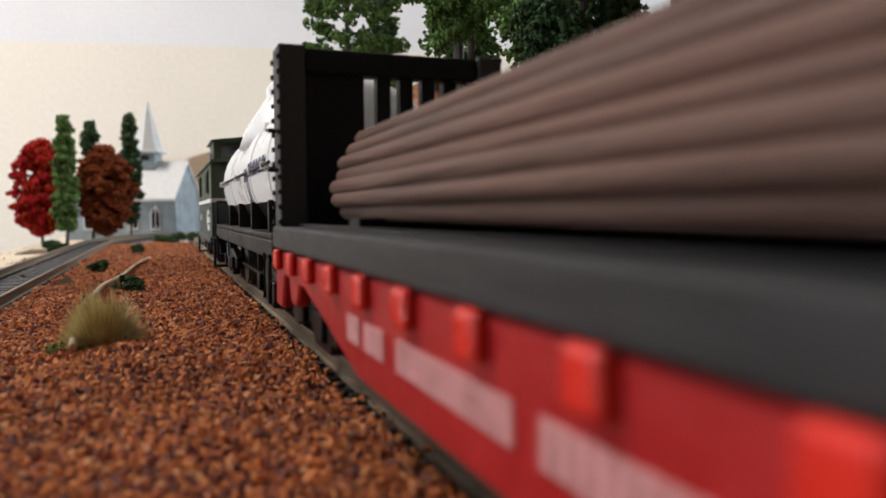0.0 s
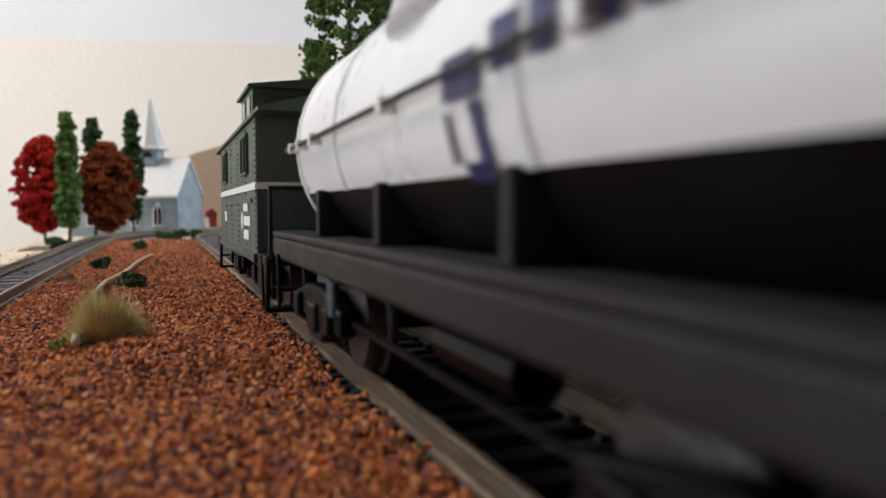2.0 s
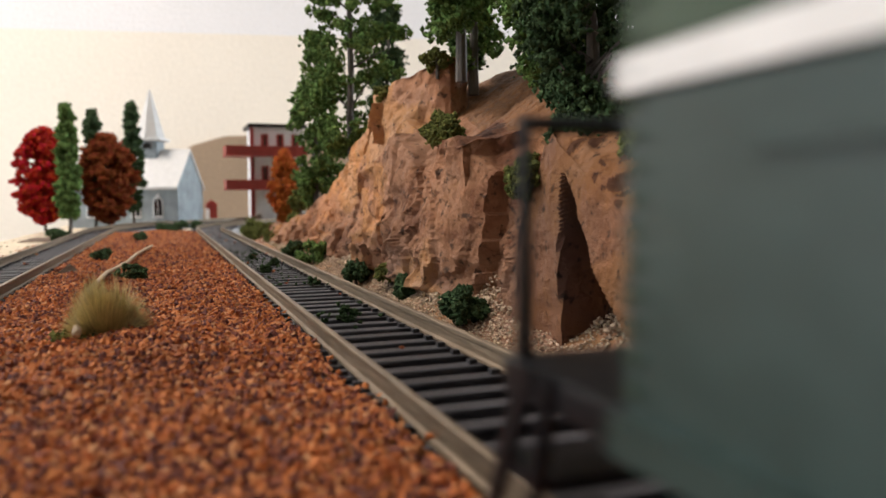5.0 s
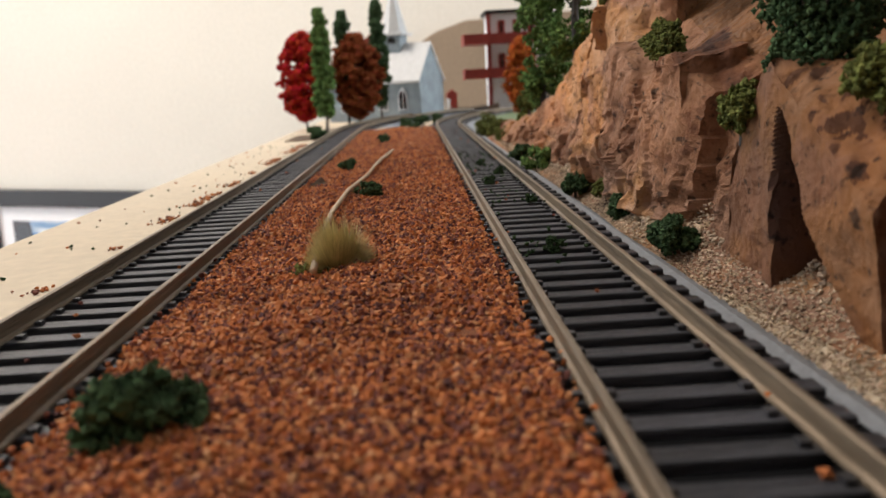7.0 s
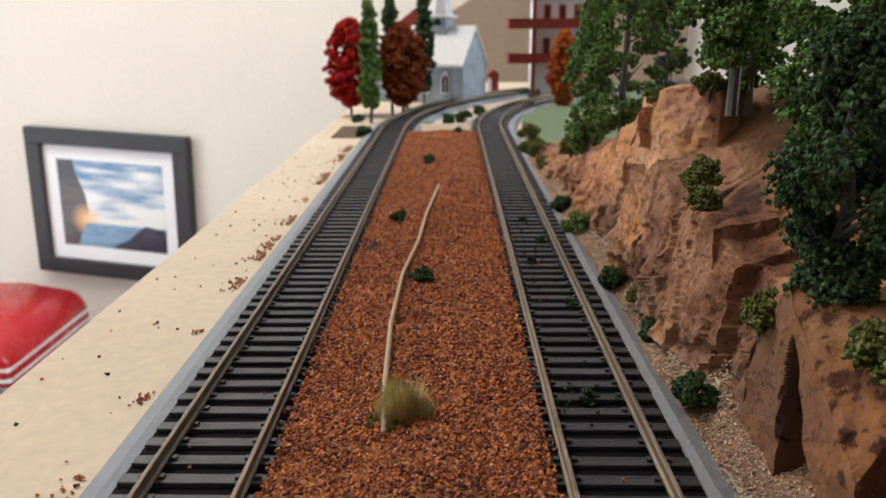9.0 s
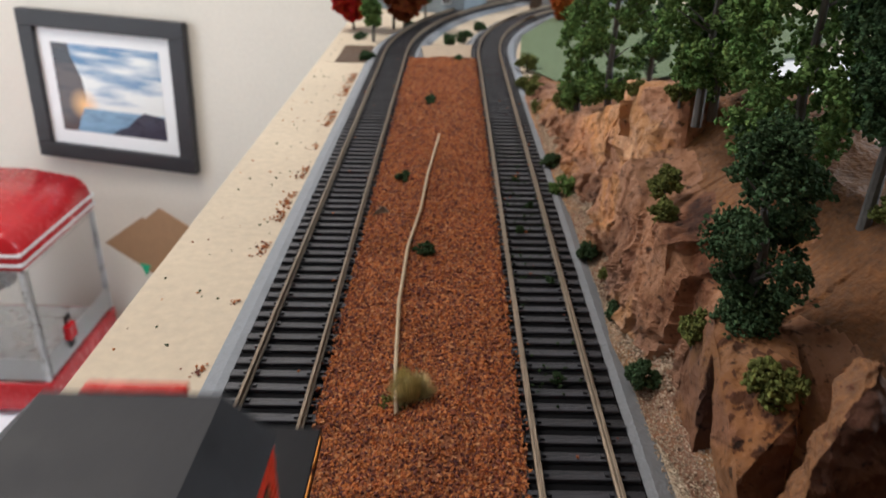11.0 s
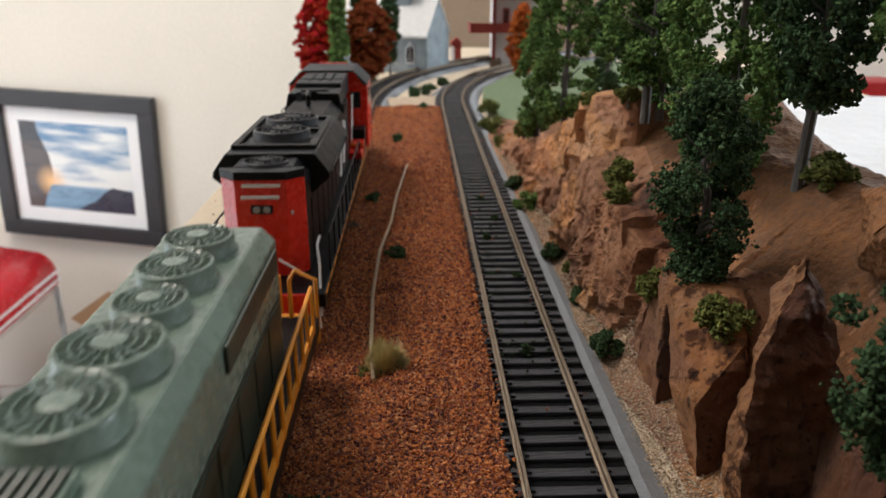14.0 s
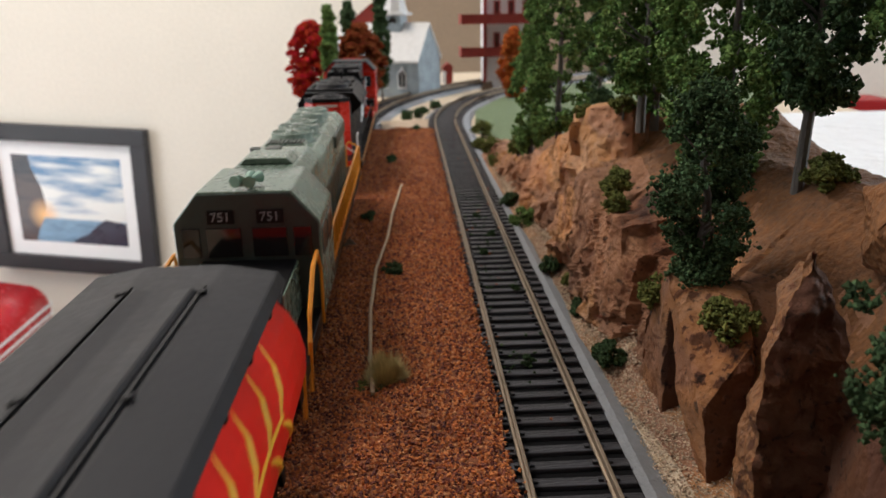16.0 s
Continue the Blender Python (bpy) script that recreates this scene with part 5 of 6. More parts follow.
def railing(parent, x, y0, y1, z0, z1, n, material, t=.00032):
    r = part("handrail", rod((x, y0, z1), (x, y1, z1), t, 6), material, parent, "side handrail")
    for i in range(n + 1):
        y = y0 + (y1 - y0) * i / n
        part("stanchion", rod((x, y, z0), (x, y, z1), t, 6), material, r)


def red_loco():
    # origin at the south end of the hood; the cab leads to the north
    e = thing("red_locomotive", pose(TRACK_L, .1105, RAIL_TOP), "black diesel locomotive with red cab and red rear end", "locomotive")
    X, ZW, ZH = .0115, .0150, .0456
    L = .270
    part("frame", box(-.0178, .0178, -.020, L, .0110, ZW, .0003), M["black"], e, "black walkway frame")
    for s in (-1, 1):
        a, b = sorted((s * .0178, s * .01805))
        for i in range(24):
            part("sill_stripe", box(a, b, -.018 + i * .0120, -.018 + i * .0120 + .0085, ZW - .0010, ZW - .0002), M["yellow"], e)
    part("fuel_tank", box(-.0125, .0125, .085, .155, .0035, .0110, .001), M["black"], e)
    prof = [(-X, ZW), (X, ZW), (X, ZH - .0040), (X - .0035, ZH), (-X + .0035, ZH), (-X, ZH - .0040)]
    hood = part("hood", prism(prof, "y", .0012, .165, bevel=.0003), M["black"], e, "black long hood")
    # red rear end with chamfered corners, white logo strokes, twin headlights
    rear = part("rear_end", prism([(-X, .0012), (-X, .0), (-X + .0045, -.0045), (X - .0045, -.0045), (X, 0), (X, .0012)], "z", ZW, ZH - .0025, bevel=.0002), M["orange_red"], e, "bright red rear end")
    part("rear_roof", prism([(-X - .0002, .0012), (-X - .0002, -.0002), (-X + .0045, -.0049), (X - .0045, -.0049), (X + .0002, -.0002), (X + .0002, .0012)], "z", ZH - .0024, ZH - .0002), M["black"], e)
    yb = -.0046
    strokes = [((-.0050, 0.0415), (.0055, 0.0415)), ((-.0055, 0.0382), (.0050, 0.0382))]
    for (x0, z0), (x1, z1) in strokes:
        part("logo_stroke", rod((x0, yb, z0), (x1, yb, z1), .00055, 8), M["print_white"], rear, "plain white logo stroke")
    lamp_box = part("headlight", box(-.0030, .0030, yb - .0004, yb, .0335, .0360, .0003), M["grey"], rear, "twin headlight")
    for x in (-.0014, .0014):
        part("lens", lathe([(.0010, 0), (.0010, -.0006)], (x, yb, .0348), "y", 14), M["lens"], lamp_box)
    part("number", box(.0050, .0085, yb + .0009, yb + .0013, .0330, .0342), M["print_white"], rear)
    # flared radiator with two fans
    rad = part("radiator", prism([(-X, ZH - .0110), (-.0172, ZH - .0062), (-.0170, ZH - .0045), (-.0130, ZH + .0010), (.0130, ZH + .0010), (.0170, ZH - .0045), (.0172, ZH - .0062), (X, ZH - .0110)], "y", .0140, .0840, bevel=.0003), M["black"], e, "flared black radiator housing")
    for x0, x1, y0, y1 in ((-.0127, -.0108, .0215, .0785), (.0108, .0127, .0215, .0785), (-.0108, .0108, .0215, .0240), (-.0108, .0108, .0500, .0535), (-.0108, .0108, .0755, .0785)):
        part("roof_frame", box(x0, x1, y0, y1, ZH + .0010, ZH + .0022, .0002), M["grey"], rad)
    fan(rad, .0398, ZH + .0006, .0090, M["gloss_black"], M["grey"], tall=.0030)
    fan(rad, .0648, ZH + .0006, .0090, M["gloss_black"], M["grey"], tall=.0030)
    for i in range(10):
        y = .018 + i * .0062
        for s in (-1, 1):
            part("louvre", box(min(s * .0160, s * .0176), max(s * .0160, s * .0176), y, y + .0044, ZH - .0058, ZH - .0050), M["black"], rad)
    fan(hood, .0072, ZH - .0004, .0066, M["gloss_black"], M["black"], tall=.0007)
    part("hood_top", box(-.0078, .0078, .084, .150, ZH, ZH + .0006, .0002), M["grey"], hood, "dark grey hood top")
    hn = part("horn", rod((0, .112, ZH), (0, .112, ZH + .0046), .0009, 8), M["black"], hood, "black three-chime horn")
    for x, dy in ((-.0020, -.0040), (.0020, -.0036), (0, .0042)):
        part("bell", rod((x * .6, .112, ZH + .0046), (x * 1.5, .112 + dy, ZH + .0050), .0006, 10, None, .0018), M["black"], hn)
    # dynamic brake hump and raised roof behind the cab
    hump = part("brake_hump", prism([(-X - .0008, ZH - .0052), (-X + .0010, ZH + .0034), (X - .0010, ZH + .0034), (X + .0008, ZH - .0052)], "y", .129, .150, bevel=.0004), M["black"], e, "black brake hump")
    part("grille", box(-.0058, .0058, .1345, .1410, ZH + .0034, ZH + .0040, .0002), M["grey"], hump)
    for i in range(6):
        part("slot", box(-.0050 + i * .0017, -.0039 + i * .0017, .1360, .1395, ZH + .0040, ZH + .0042), M["black"], hump)
    for i in range(5):
        part("rib", box(X - .0002, X + .0010, .130 + i * .004, .1325 + i * .004, ZH - .0050, ZH - .0012), M["black"], hump)
    rz = .0508
    roof = part("roof_panel", box(-.0100, .0100, .150, .192, ZH - .004, rz, .0004), M["roof_grey"], e, "grey ribbed roof panel")
    for x in (-.0044, 0, .0044):
        part("rib", box(x - .00035, x + .00035, .158, .190, rz, rz + .0006), M["grey"], roof)
    part("seam", box(-.0100, .0100, .1642, .1648, rz, rz + .0003), M["black"], roof)
    # cab
    W = .0190
    cab = part("cab", prism([(-W, .014), (W, .014), (W, .0445), (W - .0065, rz), (-W + .0065, rz), (-W, .0445)], "y", .1925, .2250, bevel=.0004), M["orange_red"], e, "bright red cab")
    part("cab_roof", prism([(-W - .0003, .0450), (-W + .0065, rz + .0010), (W - .0065, rz + .0010), (W + .0003, .0450), (W - .002, .0450), (W - .0060, rz + .0002), (-W + .0060, rz + .0002), (-W + .002, .0450)], "y", .1915, .2262), M["roof_grey"], cab, "grey cab roof with sloping sides")
    part("visor", box(-.0072, .0072, .2262, .2285, rz - .0022, rz + .0014, .0004), M["orange_red"], cab, "red front number board")
    for s in (-1, 1):
        a, b = sorted((s * (W - .0004), s * (W + .0002)))
        for y in (.1985, .2115):
            part("window", box(a, b, y, y + .0080, .0340, .0415), M["glass"], cab)
        a, b = sorted((s * .0105, s * .0158))
        part("rear_window", box(a, b, .1922, .1928, .0335, .0415, .0003), M["glass"], cab)
    part("rear_stripe", prism([(.1850, .0405), (.1922, .0405), (.1780, .0160), (.1720, .0160)], "x", X, X + .0004), M["print_white"], e, "white slanted stripe")
    part("side_locker", box(X, .0176, .1665, .1800, .0152, .0205, .0003), M["orange_red"], e, "red step locker")
    part("side_locker", box(X, .0176, .1570, .1660, .0152, .0182, .0003), M["orange_red"], e, "red step locker")
    part("locker_edge", box(X, .0177, .1662, .1666, .0200, .0208), M["yellow"], e)
    part("side_locker", box(X, .0176, .1805, .1920, .0152, .0250, .0003), M["black"], e)
    part("nose", prism([(.225, .0150), (.248, .0150), (.248, .0300), (.243, .0345), (.225, .0370)], "x", -.0115, .0115, bevel=.0005), M["orange_red"], e, "red short nose")
    part("windscreen", box(-.0105, .0105, .2245, .2255, .0372, .0450), M["glass"], cab)
    for (y0, z0), (y1, z1) in (((.105, .019), (.115, .035)), ((.122, .021), (.132, .037))):
        part("logo_stroke", rod((X + .0001, y0, z0), (X + .0001, y1, z1), .0010, 8), M["print_white"], hood, "plain white logo stroke")
        part("logo_stroke", rod((-X - .0001, y0, z0), (-X - .0001, y1, z1), .0010, 8), M["print_white"], hood, "plain white logo stroke")
    for i in range(9):
        for s in (-1, 1):
            a, b = sorted((s * X, s * (X + .0003)))
            part("hood_door", box(a, b, .012 + i * .0155, .0255 + i * .0155, .0165, .0335, .0001), M["black"], hood)
    railing(e, -.0174, .0, .150, ZW, .0262, 10, M["black"])
    railing(e, -.0180, .158, .192, ZW, .0375, 3, M["black"])
    part("sloping_rail", rod((-.0180, .158, .0375), (-.0174, .150, .0262), .00032, 6), M["black"], e)
    railing(e, .0174, .0, .145, ZW, .0262, 9, M["black"])
    part("end_rail", pipe([(.0060, -.0195, ZW + .0100), (.0150, -.0195, ZW + .0040), (.0162, -.0195, ZW - .0100), (.0140, -.0195, ZW - .0105)], .0004), M["print_white"], e, "white end handrail")
    part("end_rail", pipe([(.0158, -.008, ZW + .0130), (.0152, -.010, ZW + .0110), (.0158, -.012, ZW + .0060), (.0164, -.0185, ZW - .0070)], .0004), M["print_white"], e, "white grab handrail")
    for x in (-.0040, .0030):
        part("end_post", rod((x, -.0190, ZW - .002), (x, -.0190, ZW + .0105), .0006, 8), M["orange_red"], e, "red end post")
    part("end_beam", box(-.0140, .0140, -.0205, -.0190, .0070, ZW, .0003), M["orange_red"], e, "red end beam")
    part("hose", pipe([(.004, -.0206, .0100), (.0042, -.0225, .0085), (.0046, -.0222, .0060)], .0005), M["steel"], e)
    truck(e, .040, 3, .019)
    truck(e, .205, 3, .019)
    coupler(e, -.0205, -1)
    coupler(e, L, 1)
    return e


def green_loco():
    # origin at the north end of the long hood; it runs long hood first, cab to the south
    e = thing("green_locomotive", pose(TRACK_L, .0605, RAIL_TOP), "grey-green diesel locomotive with yellow-orange handrails", "locomotive")
    X, ZW, ZH = .0121, .0150, .0448
    part("frame", box(-.0178, .0178, -.195, .018, .0110, ZW, .0003), M["black"], e, "black walkway frame")
    part("fuel_tank", box(-.0125, .0125, -.120, -.065, .0035, .0110, .001), M["black"], e)
    hood = part("hood", prism([(-X, ZW), (X, ZW), (X, ZH - .0030), (X - .0028, ZH), (-X + .0028, ZH), (-X, ZH - .0030)], "y", -.110, 0, bevel=.0003), M["loco_green"], e, "grey-green long hood")
    part("lower_side", box(X, X + .00025, -.108, -.002, ZW, .0300), M["loco_dark"], hood, "dark olive lower side")
    part("lower_side", box(-X - .00025, -X, -.108, -.002, ZW, .0300), M["loco_dark"], hood, "dark olive lower side")
    for i in range(8):
        part("hood_door", box(X + .00025, X + .0005, -.105 + i * .0128, -.0938 + i * .0128, .0165, .0290), M["loco_dark"], hood)
    for y in (-.0135, -.0275, -.0555, -.0700):
        fan(hood, y, ZH, .0068 if y > -.05 else .0076, M["loco_green"], M["loco_green"], tall=.0030)
    fan(hood, -.0405, ZH, .0060, M["loco_green"], M["loco_green"], tall=.0024)
    for s in (-1, 1):
        a, b = sorted((s * X, s * (X + .0008)))
        part("radiator_grille", box(a, b, -.045, -.004, ZH - .0085, ZH - .0036, .0002), M["loco_dark"], hood)
    g = part("roof_grille", box(-.0068, .0068, -.0880, -.0800, ZH, ZH + .0018, .0003), M["loco_green"], hood, "slatted roof grille")
    for i in range(9):
        part("slat", box(-.0060 + i * .0014, -.0052 + i * .0014, -.0874, -.0806, ZH + .0018, ZH + .0023), M["loco_dark"], g)
    part("end_face", box(-.0080, .0080, -.0001, .0006, .018, .038, .0002), M["loco_green"], hood)
    part("headlight", lathe([(.0015, 0), (.0015, .0010)], (0, .0006, .0350), "y", 14), M["lens"], hood)
    # raised section and cab
    rz = .0470
    up = part("raised_roof", prism([(-X, .030), (-X, rz - .0040), (-X + .0034, rz), (X - .0034, rz), (X, rz - .0040), (X, .030)], "y", -.1240, -.0930, bevel=.0003), M["loco_green"], e, "raised grey-green roof section")
    part("hatch", prism([(-.0080, rz), (-.0060, rz + .0020), (.0060, rz + .0020), (.0080, rz)], "y", -.1215, -.1085, bevel=.0003), M["loco_green"], up)
    part("box", box(-.0035, .0010, -.1040, -.0985, rz, rz + .0014, .0003), M["loco_dark"], up)
    part("disc", lathe([(.0016, rz), (.0016, rz + .0010)], (-.0075, -.1000, 0), n=16), M["loco_dark"], up)
    part("edge_strip", box(.0088, .0096, -.1230, -.0940, rz - .0020, rz - .0012), M["loco_dark"], up)
    W = .0186
    cab = part("cab", prism([(-W, .014), (W, .014), (W, .0388), (W - .0068, rz), (-W + .0068, rz), (-W, .0388)], "y", -.1520, -.1245, bevel=.0003), M["loco_green"], e, "grey-green cab with sloping roof sides")
    face = part("cab_front", prism([(-W + .0005, .0155), (W - .0005, .0155), (W - .0005, .0385), (W - .0070, rz - .0006), (-W + .0070, rz - .0006), (-W + .0005, .0385)], "y", -.1526, -.1518), M["caboose_low"], cab, "dark green cab front")
    for x0, x1 in ((-.0165, -.0118), (-.0102, -.0014), (.0014, .0102), (.0118, .0165)):
        part("window", box(x0, x1, -.1530, -.1524, .0300, .0378, .0002), M["glass"], face)
    for x in (-.0062, .0062):
        nb = part("number_board", box(x - .0034, x + .0034, -.1531, -.1524, .0388, .0424, .0002), M["black"], face)
        text_part("number", "751", .0034, pose(x, -.1532, .0406, 90, 0, 0), M["dim_print"], nb)
    part("seat", box(-.0055, -.0045, -.1500, -.1480, .0300, .0340), M["yellow"], cab)
    for s in (-1, 1):
        a, b = sorted((s * (W - .0004), s * (W + .0002)))
        for y in (-.1490, -.1375):
            part("window", box(a, b, y, y + .0095, .0290, .0360), M["glass"], cab)
    hn = part("horn", rod((.0010, -.1480, rz), (.0010, -.1480, rz + .0022), .0006, 8), M["horn"], cab, "pale green five-chime horn")
    for x, dy in ((-.0022, -.0030), (.0016, -.0036), (.0008, .0030), (.0030, .0026), (-.0010, -.0022)):
        part("bell", rod((x * .5, -.1480, rz + .0022), (x, -.1480 + dy, rz + .0022), .0005, 10, None, .0016), M["horn"], hn)
    nose = part("nose", prism([(-.1520, .0150), (-.1760, .0150), (-.1760, .0265), (-.1735, .0285), (-.1520, .0290)], "x", -X, X, bevel=.0003), M["black"], e, "black top low nose")
    for s in (-1, 1):
        a, b = sorted((s * X, s * (X + .0004)))
        part("nose_side", box(a, b, -.1755, -.1522, .0150, .0284), M["loco_green"], nose, "grey-green nose side")
    for s in (-1, 1):
        for i in range(5):
            y = -.1766
            x0 = -X + i * .0046
            if s > 0:
                part("stripe", prism([(x0, .0160), (x0 + .0020, .0160), (x0 + .0034, .0250), (x0 + .0014, .0250)], "y", y, y + .0005), M["print_white"], nose)
    railing(e, .0176, -.120, .008, ZW, .0268, 16, M["yellow"], .0005)
    railing(e, -.0176, -.120, .008, ZW, .0268, 16, M["yellow"], .0005)
    for s in (-1, 1):
        part("kick_plate", box(min(s * .0172, s * .0178), max(s * .0172, s * .0178), -.120, .010, ZW, ZW + .0022), M["yellow"], e, "yellow-orange sill edge")
        part("end_rail", pipe([(s * .0174, .0165, .0080), (s * .0174, .0165, ZW + .010), (s * .0125, .0165, ZW + .0125), (s * .0110, .0165, ZW + .010), (s * .0110, .0165, .0100)], .0006), M["yellow"], e, "yellow-orange end handrail")
        part("end_rail", pipe([(s * .0050, .0165, ZW + .0012), (s * .0050, .0165, ZW + .0110), (s * .0085, .0165, ZW + .0110), (s * .0085, .0165, ZW + .0012)], .0006), M["yellow"], e, "yellow-orange end handrail")
        part("grab_rail", pipe([(s * .0180, -.1530, ZW - .0040), (s * .0182, -.1530, ZW + .0115), (s * .0178, -.1560, ZW + .0170)], .0005), M["yellow"], e, "yellow-orange cab grab rail")
        part("step_rail", pipe([(s * .0176, -.1780, ZW - .0095), (s * .0180, -.1780, ZW + .0030), (s * .0178, -.1745, ZW + .0080), (s * .0178, -.1640, ZW + .0160), (s * .0178, -.1560, ZW + .0170)], .0006), M["yellow"], e, "yellow-orange front handrail")
        part("step_rail", pipe([(s * .0178, -.1900, ZW - .0090), (s * .0180, -.1900, ZW + .0060), (s * .0130, -.1905, ZW + .0090), (s * .0110, -.1905, ZW + .0050), (s * .0115, -.1905, ZW - .0010)], .0006), M["yellow"], e, "yellow-orange front handrail")
    part("end_beam", box(-.0145, .0145, .0165, .0185, .0070, ZW, .0003), M["yellow"], e, "yellow-orange end beam")
    truck(e, -.030, 2, .031)
    truck(e, -.145, 2, .031)
    coupler(e, .018, 1)
    coupler(e, -.195, -1)
    return e


def hopper():
    # origin at the north end of the roof
    h = thing("hopper_car", pose(TRACK_L, -.1580, RAIL_TOP), "red cylindrical hopper car with a grey roof and yellow stripes", "train car")
    L, W = .190, .0150
    ZR = .0432
    side = []
    for i in range(9):
        a = -1.15 + 2.0 * i / 8
        side.append((.0048 + .0130 * math.cos(a), .0270 + .0155 * math.sin(a)))
    prof = [(.0060, .0090)] + side + [(.0095, ZR - .0012)]
    prof = prof + [(-x, z) for x, z in reversed(prof)]
    body = part("body", prism(prof, "y", -L + .004, -.004, bevel=.0002), M["hopper_red"], h, "bright red cylindrical hopper body")
    roof = part("roof", prism([(-.0150, ZR - .0030), (-.0138, ZR - .0010), (-.0060, ZR + .0006), (.0060, ZR + .0006), (.0138, ZR - .0010), (.0150, ZR - .0030), (.0100, ZR - .0034), (-.0100, ZR - .0034)], "y", -L, 0, bevel=.0002), M["roof_grey"], h, "grey roof")
    for x in (-.0052, .0052):
        part("hatch_rail", box(x - .0003, x + .0003, -L + .012, -.012, ZR + .0006, ZR + .0011, .0001), M["black"], roof)
    part("hatch", prism([(-.0047, ZR + .0006), (-.0040, ZR + .0015), (-.0015, ZR + .0010), (.0015, ZR + .0010), (.0040, ZR + .0015), (.0047, ZR + .0006)], "y", -L + .014, -.014, bevel=.0002), M["roof_grey"], roof, "long grey trough hatch")
    for i in range(5):
        for x in (-.0056, .0056):
            part("latch", box(x - .0006, x + .0006, -.016 - i * .036, -.0145 - i * .036, ZR + .0006, ZR + .0014, .0002), M["black"], roof)
    for s in (-1, 1):
        for i in range(10):
            y = -.014 - i * .017
            part("bracket", box(min(s * .0128, s * .0146), max(s * .0128, s * .0146), y - .0009, y + .0009, ZR - .0046, ZR - .0028, .0003), M["black"], roof)

        def on_side(a, y):
            return (s * (.0047 + .0127 * math.cos(a)), y, .0270 + .0152 * math.sin(a))

        # an ear of grain painted along the side: a stem with barbs above and below
        part("stem", pipe([on_side(.16 + .05 * math.sin(k), -.030 - .008 * k) for k in range(10)], .0005, 6), M["flame"], body, "golden yellow painted stem")
        for k in range(7):
            y = -.022 - .0105 * k
            for a0, a1, a2 in ((.86, .52, .17), (-.50, -.20, .13)):
                pts = [on_side(a0, y), on_side(a1, y - .0028), on_side((a1 + a2) / 2, y - .0056), on_side(a2, y - .0095)]
                barb = bmesh.new()
                for (p, q), (r0, r1) in zip(zip(pts, pts[1:]), ((.0004, .0008), (.0008, .0009), (.0009, .0005))):
                    rod(p, q, r0, 6, barb, r1)
                part("barb", barb, M["flame"], body)
    part("end_frame", box(-.0140, .0140, -.0030, .0020, .0085, .0110, .0003), M["orange_red"], h)
    part("end_frame", box(-.0140, .0140, -L - .002, -L + .003, .0085, .0110, .0003), M["orange_red"], h)
    for s in (-1, 1):
        part("end_post", pipe([(s * .0125, -.0010, .0110), (s * .0120, -.0010, ZR - .0030)], .0005), M["orange_red"], h)
        lad = part("ladder", pipe([(s * .0095, .0005, .0110), (s * .0095, .0005, ZR - .003)], .0003), M["print_white"], h)
        for i in range(7):
            part("rung", rod((s * .0095, .0005, .013 + i * .0038), (s * .0120, .0005, .013 + i * .0038), .0003, 5), M["print_white"], lad)
    part("brake_box", box(-.0020, .0040, .0002, .0024, .0300, .0345, .0004), M["print_white"], h)
    truck(h, -.020)
    truck(h, -L + .020)
    coupler(h, .002, 1)
    coupler(h, -L - .002, -1)
    return h


south = [flatcar(), log_load(), tank_car(), caboose()]
north = [red_loco(), green_loco(), hopper()]
north[0].scale = (1, 0.89, 1)
north[1].scale = (1, 1.09, 1)
north[2].scale = (1.2, 1, 1.04)

# ---- things in the room ----


def picture():
    p = thing("framed_picture", pose(-1.060, 1.9395, -.162, 0, 2.2, -11.31), "black-framed sunset photograph with a white mount", "picture")
    W, H, B = .442, .374, .040
    f = part("frame", box(0, W, -.025, -.001, -B, 0, .002), M["frame"], p, "wide black frame")
    for x0, x1, z0, z1 in ((0, W, -H, -H + B), (0, B, -H + B, -B), (W - B, W, -H + B, -B)):
        part("frame_side", box(x0, x1, -.025, -.001, z0, z1, .002), M["frame"], f)
    part("mount", box(B, W - B, -.012, -.006, -H + B, -B), M["mount"], p, "white card mount")
    m = .036
    x0, x1, z0, z1 = B + m, W - B - m, -H + B + m, -B - m
    part("print", box(x0, x1, -.0125, -.012, z0, z1), sunset_material(x0, x1, z0, z1), p, "blue sunset sky photograph")
    bm = prism([(x0, z1), (x0 + .046, z1), (x0 + .050, z1 - .030), (x0 + .062, z1 - .060), (x0 + .072, z1 - .085), (x0 + .078, z1 - .130), (x0 + .066, z1 - .165), (x0 + .052, z1 - .190), (x0 + .040, z0), (x0, z0)], "y", -.0127, -.0125)
    part("print_rock", bm, sunset_material(x0, x1, z0, z1, (0.012, 0.013, 0.022), (0.075, 0.050, 0.045)), p, "dark cliff silhouette with a low sun on its edge")
    bm = prism([(x0 + .135, z0), (x0 + .160, z0 + .016), (x0 + .185, z0 + .026), (x0 + .210, z0 + .050), (x0 + .235, z0 + .066), (x1, z0 + .058), (x1, z0)], "y", -.0127, -.0125)
    part("print_hill", bm, M["navy_print"], p, "dark hill silhouette")
    part("print_sea", box(x0 + .041, x1 - .0005, -.0126, -.0125, z0 + .0005, z0 + .062), M["sea_print"], p, "pale blue sea under the sunset")


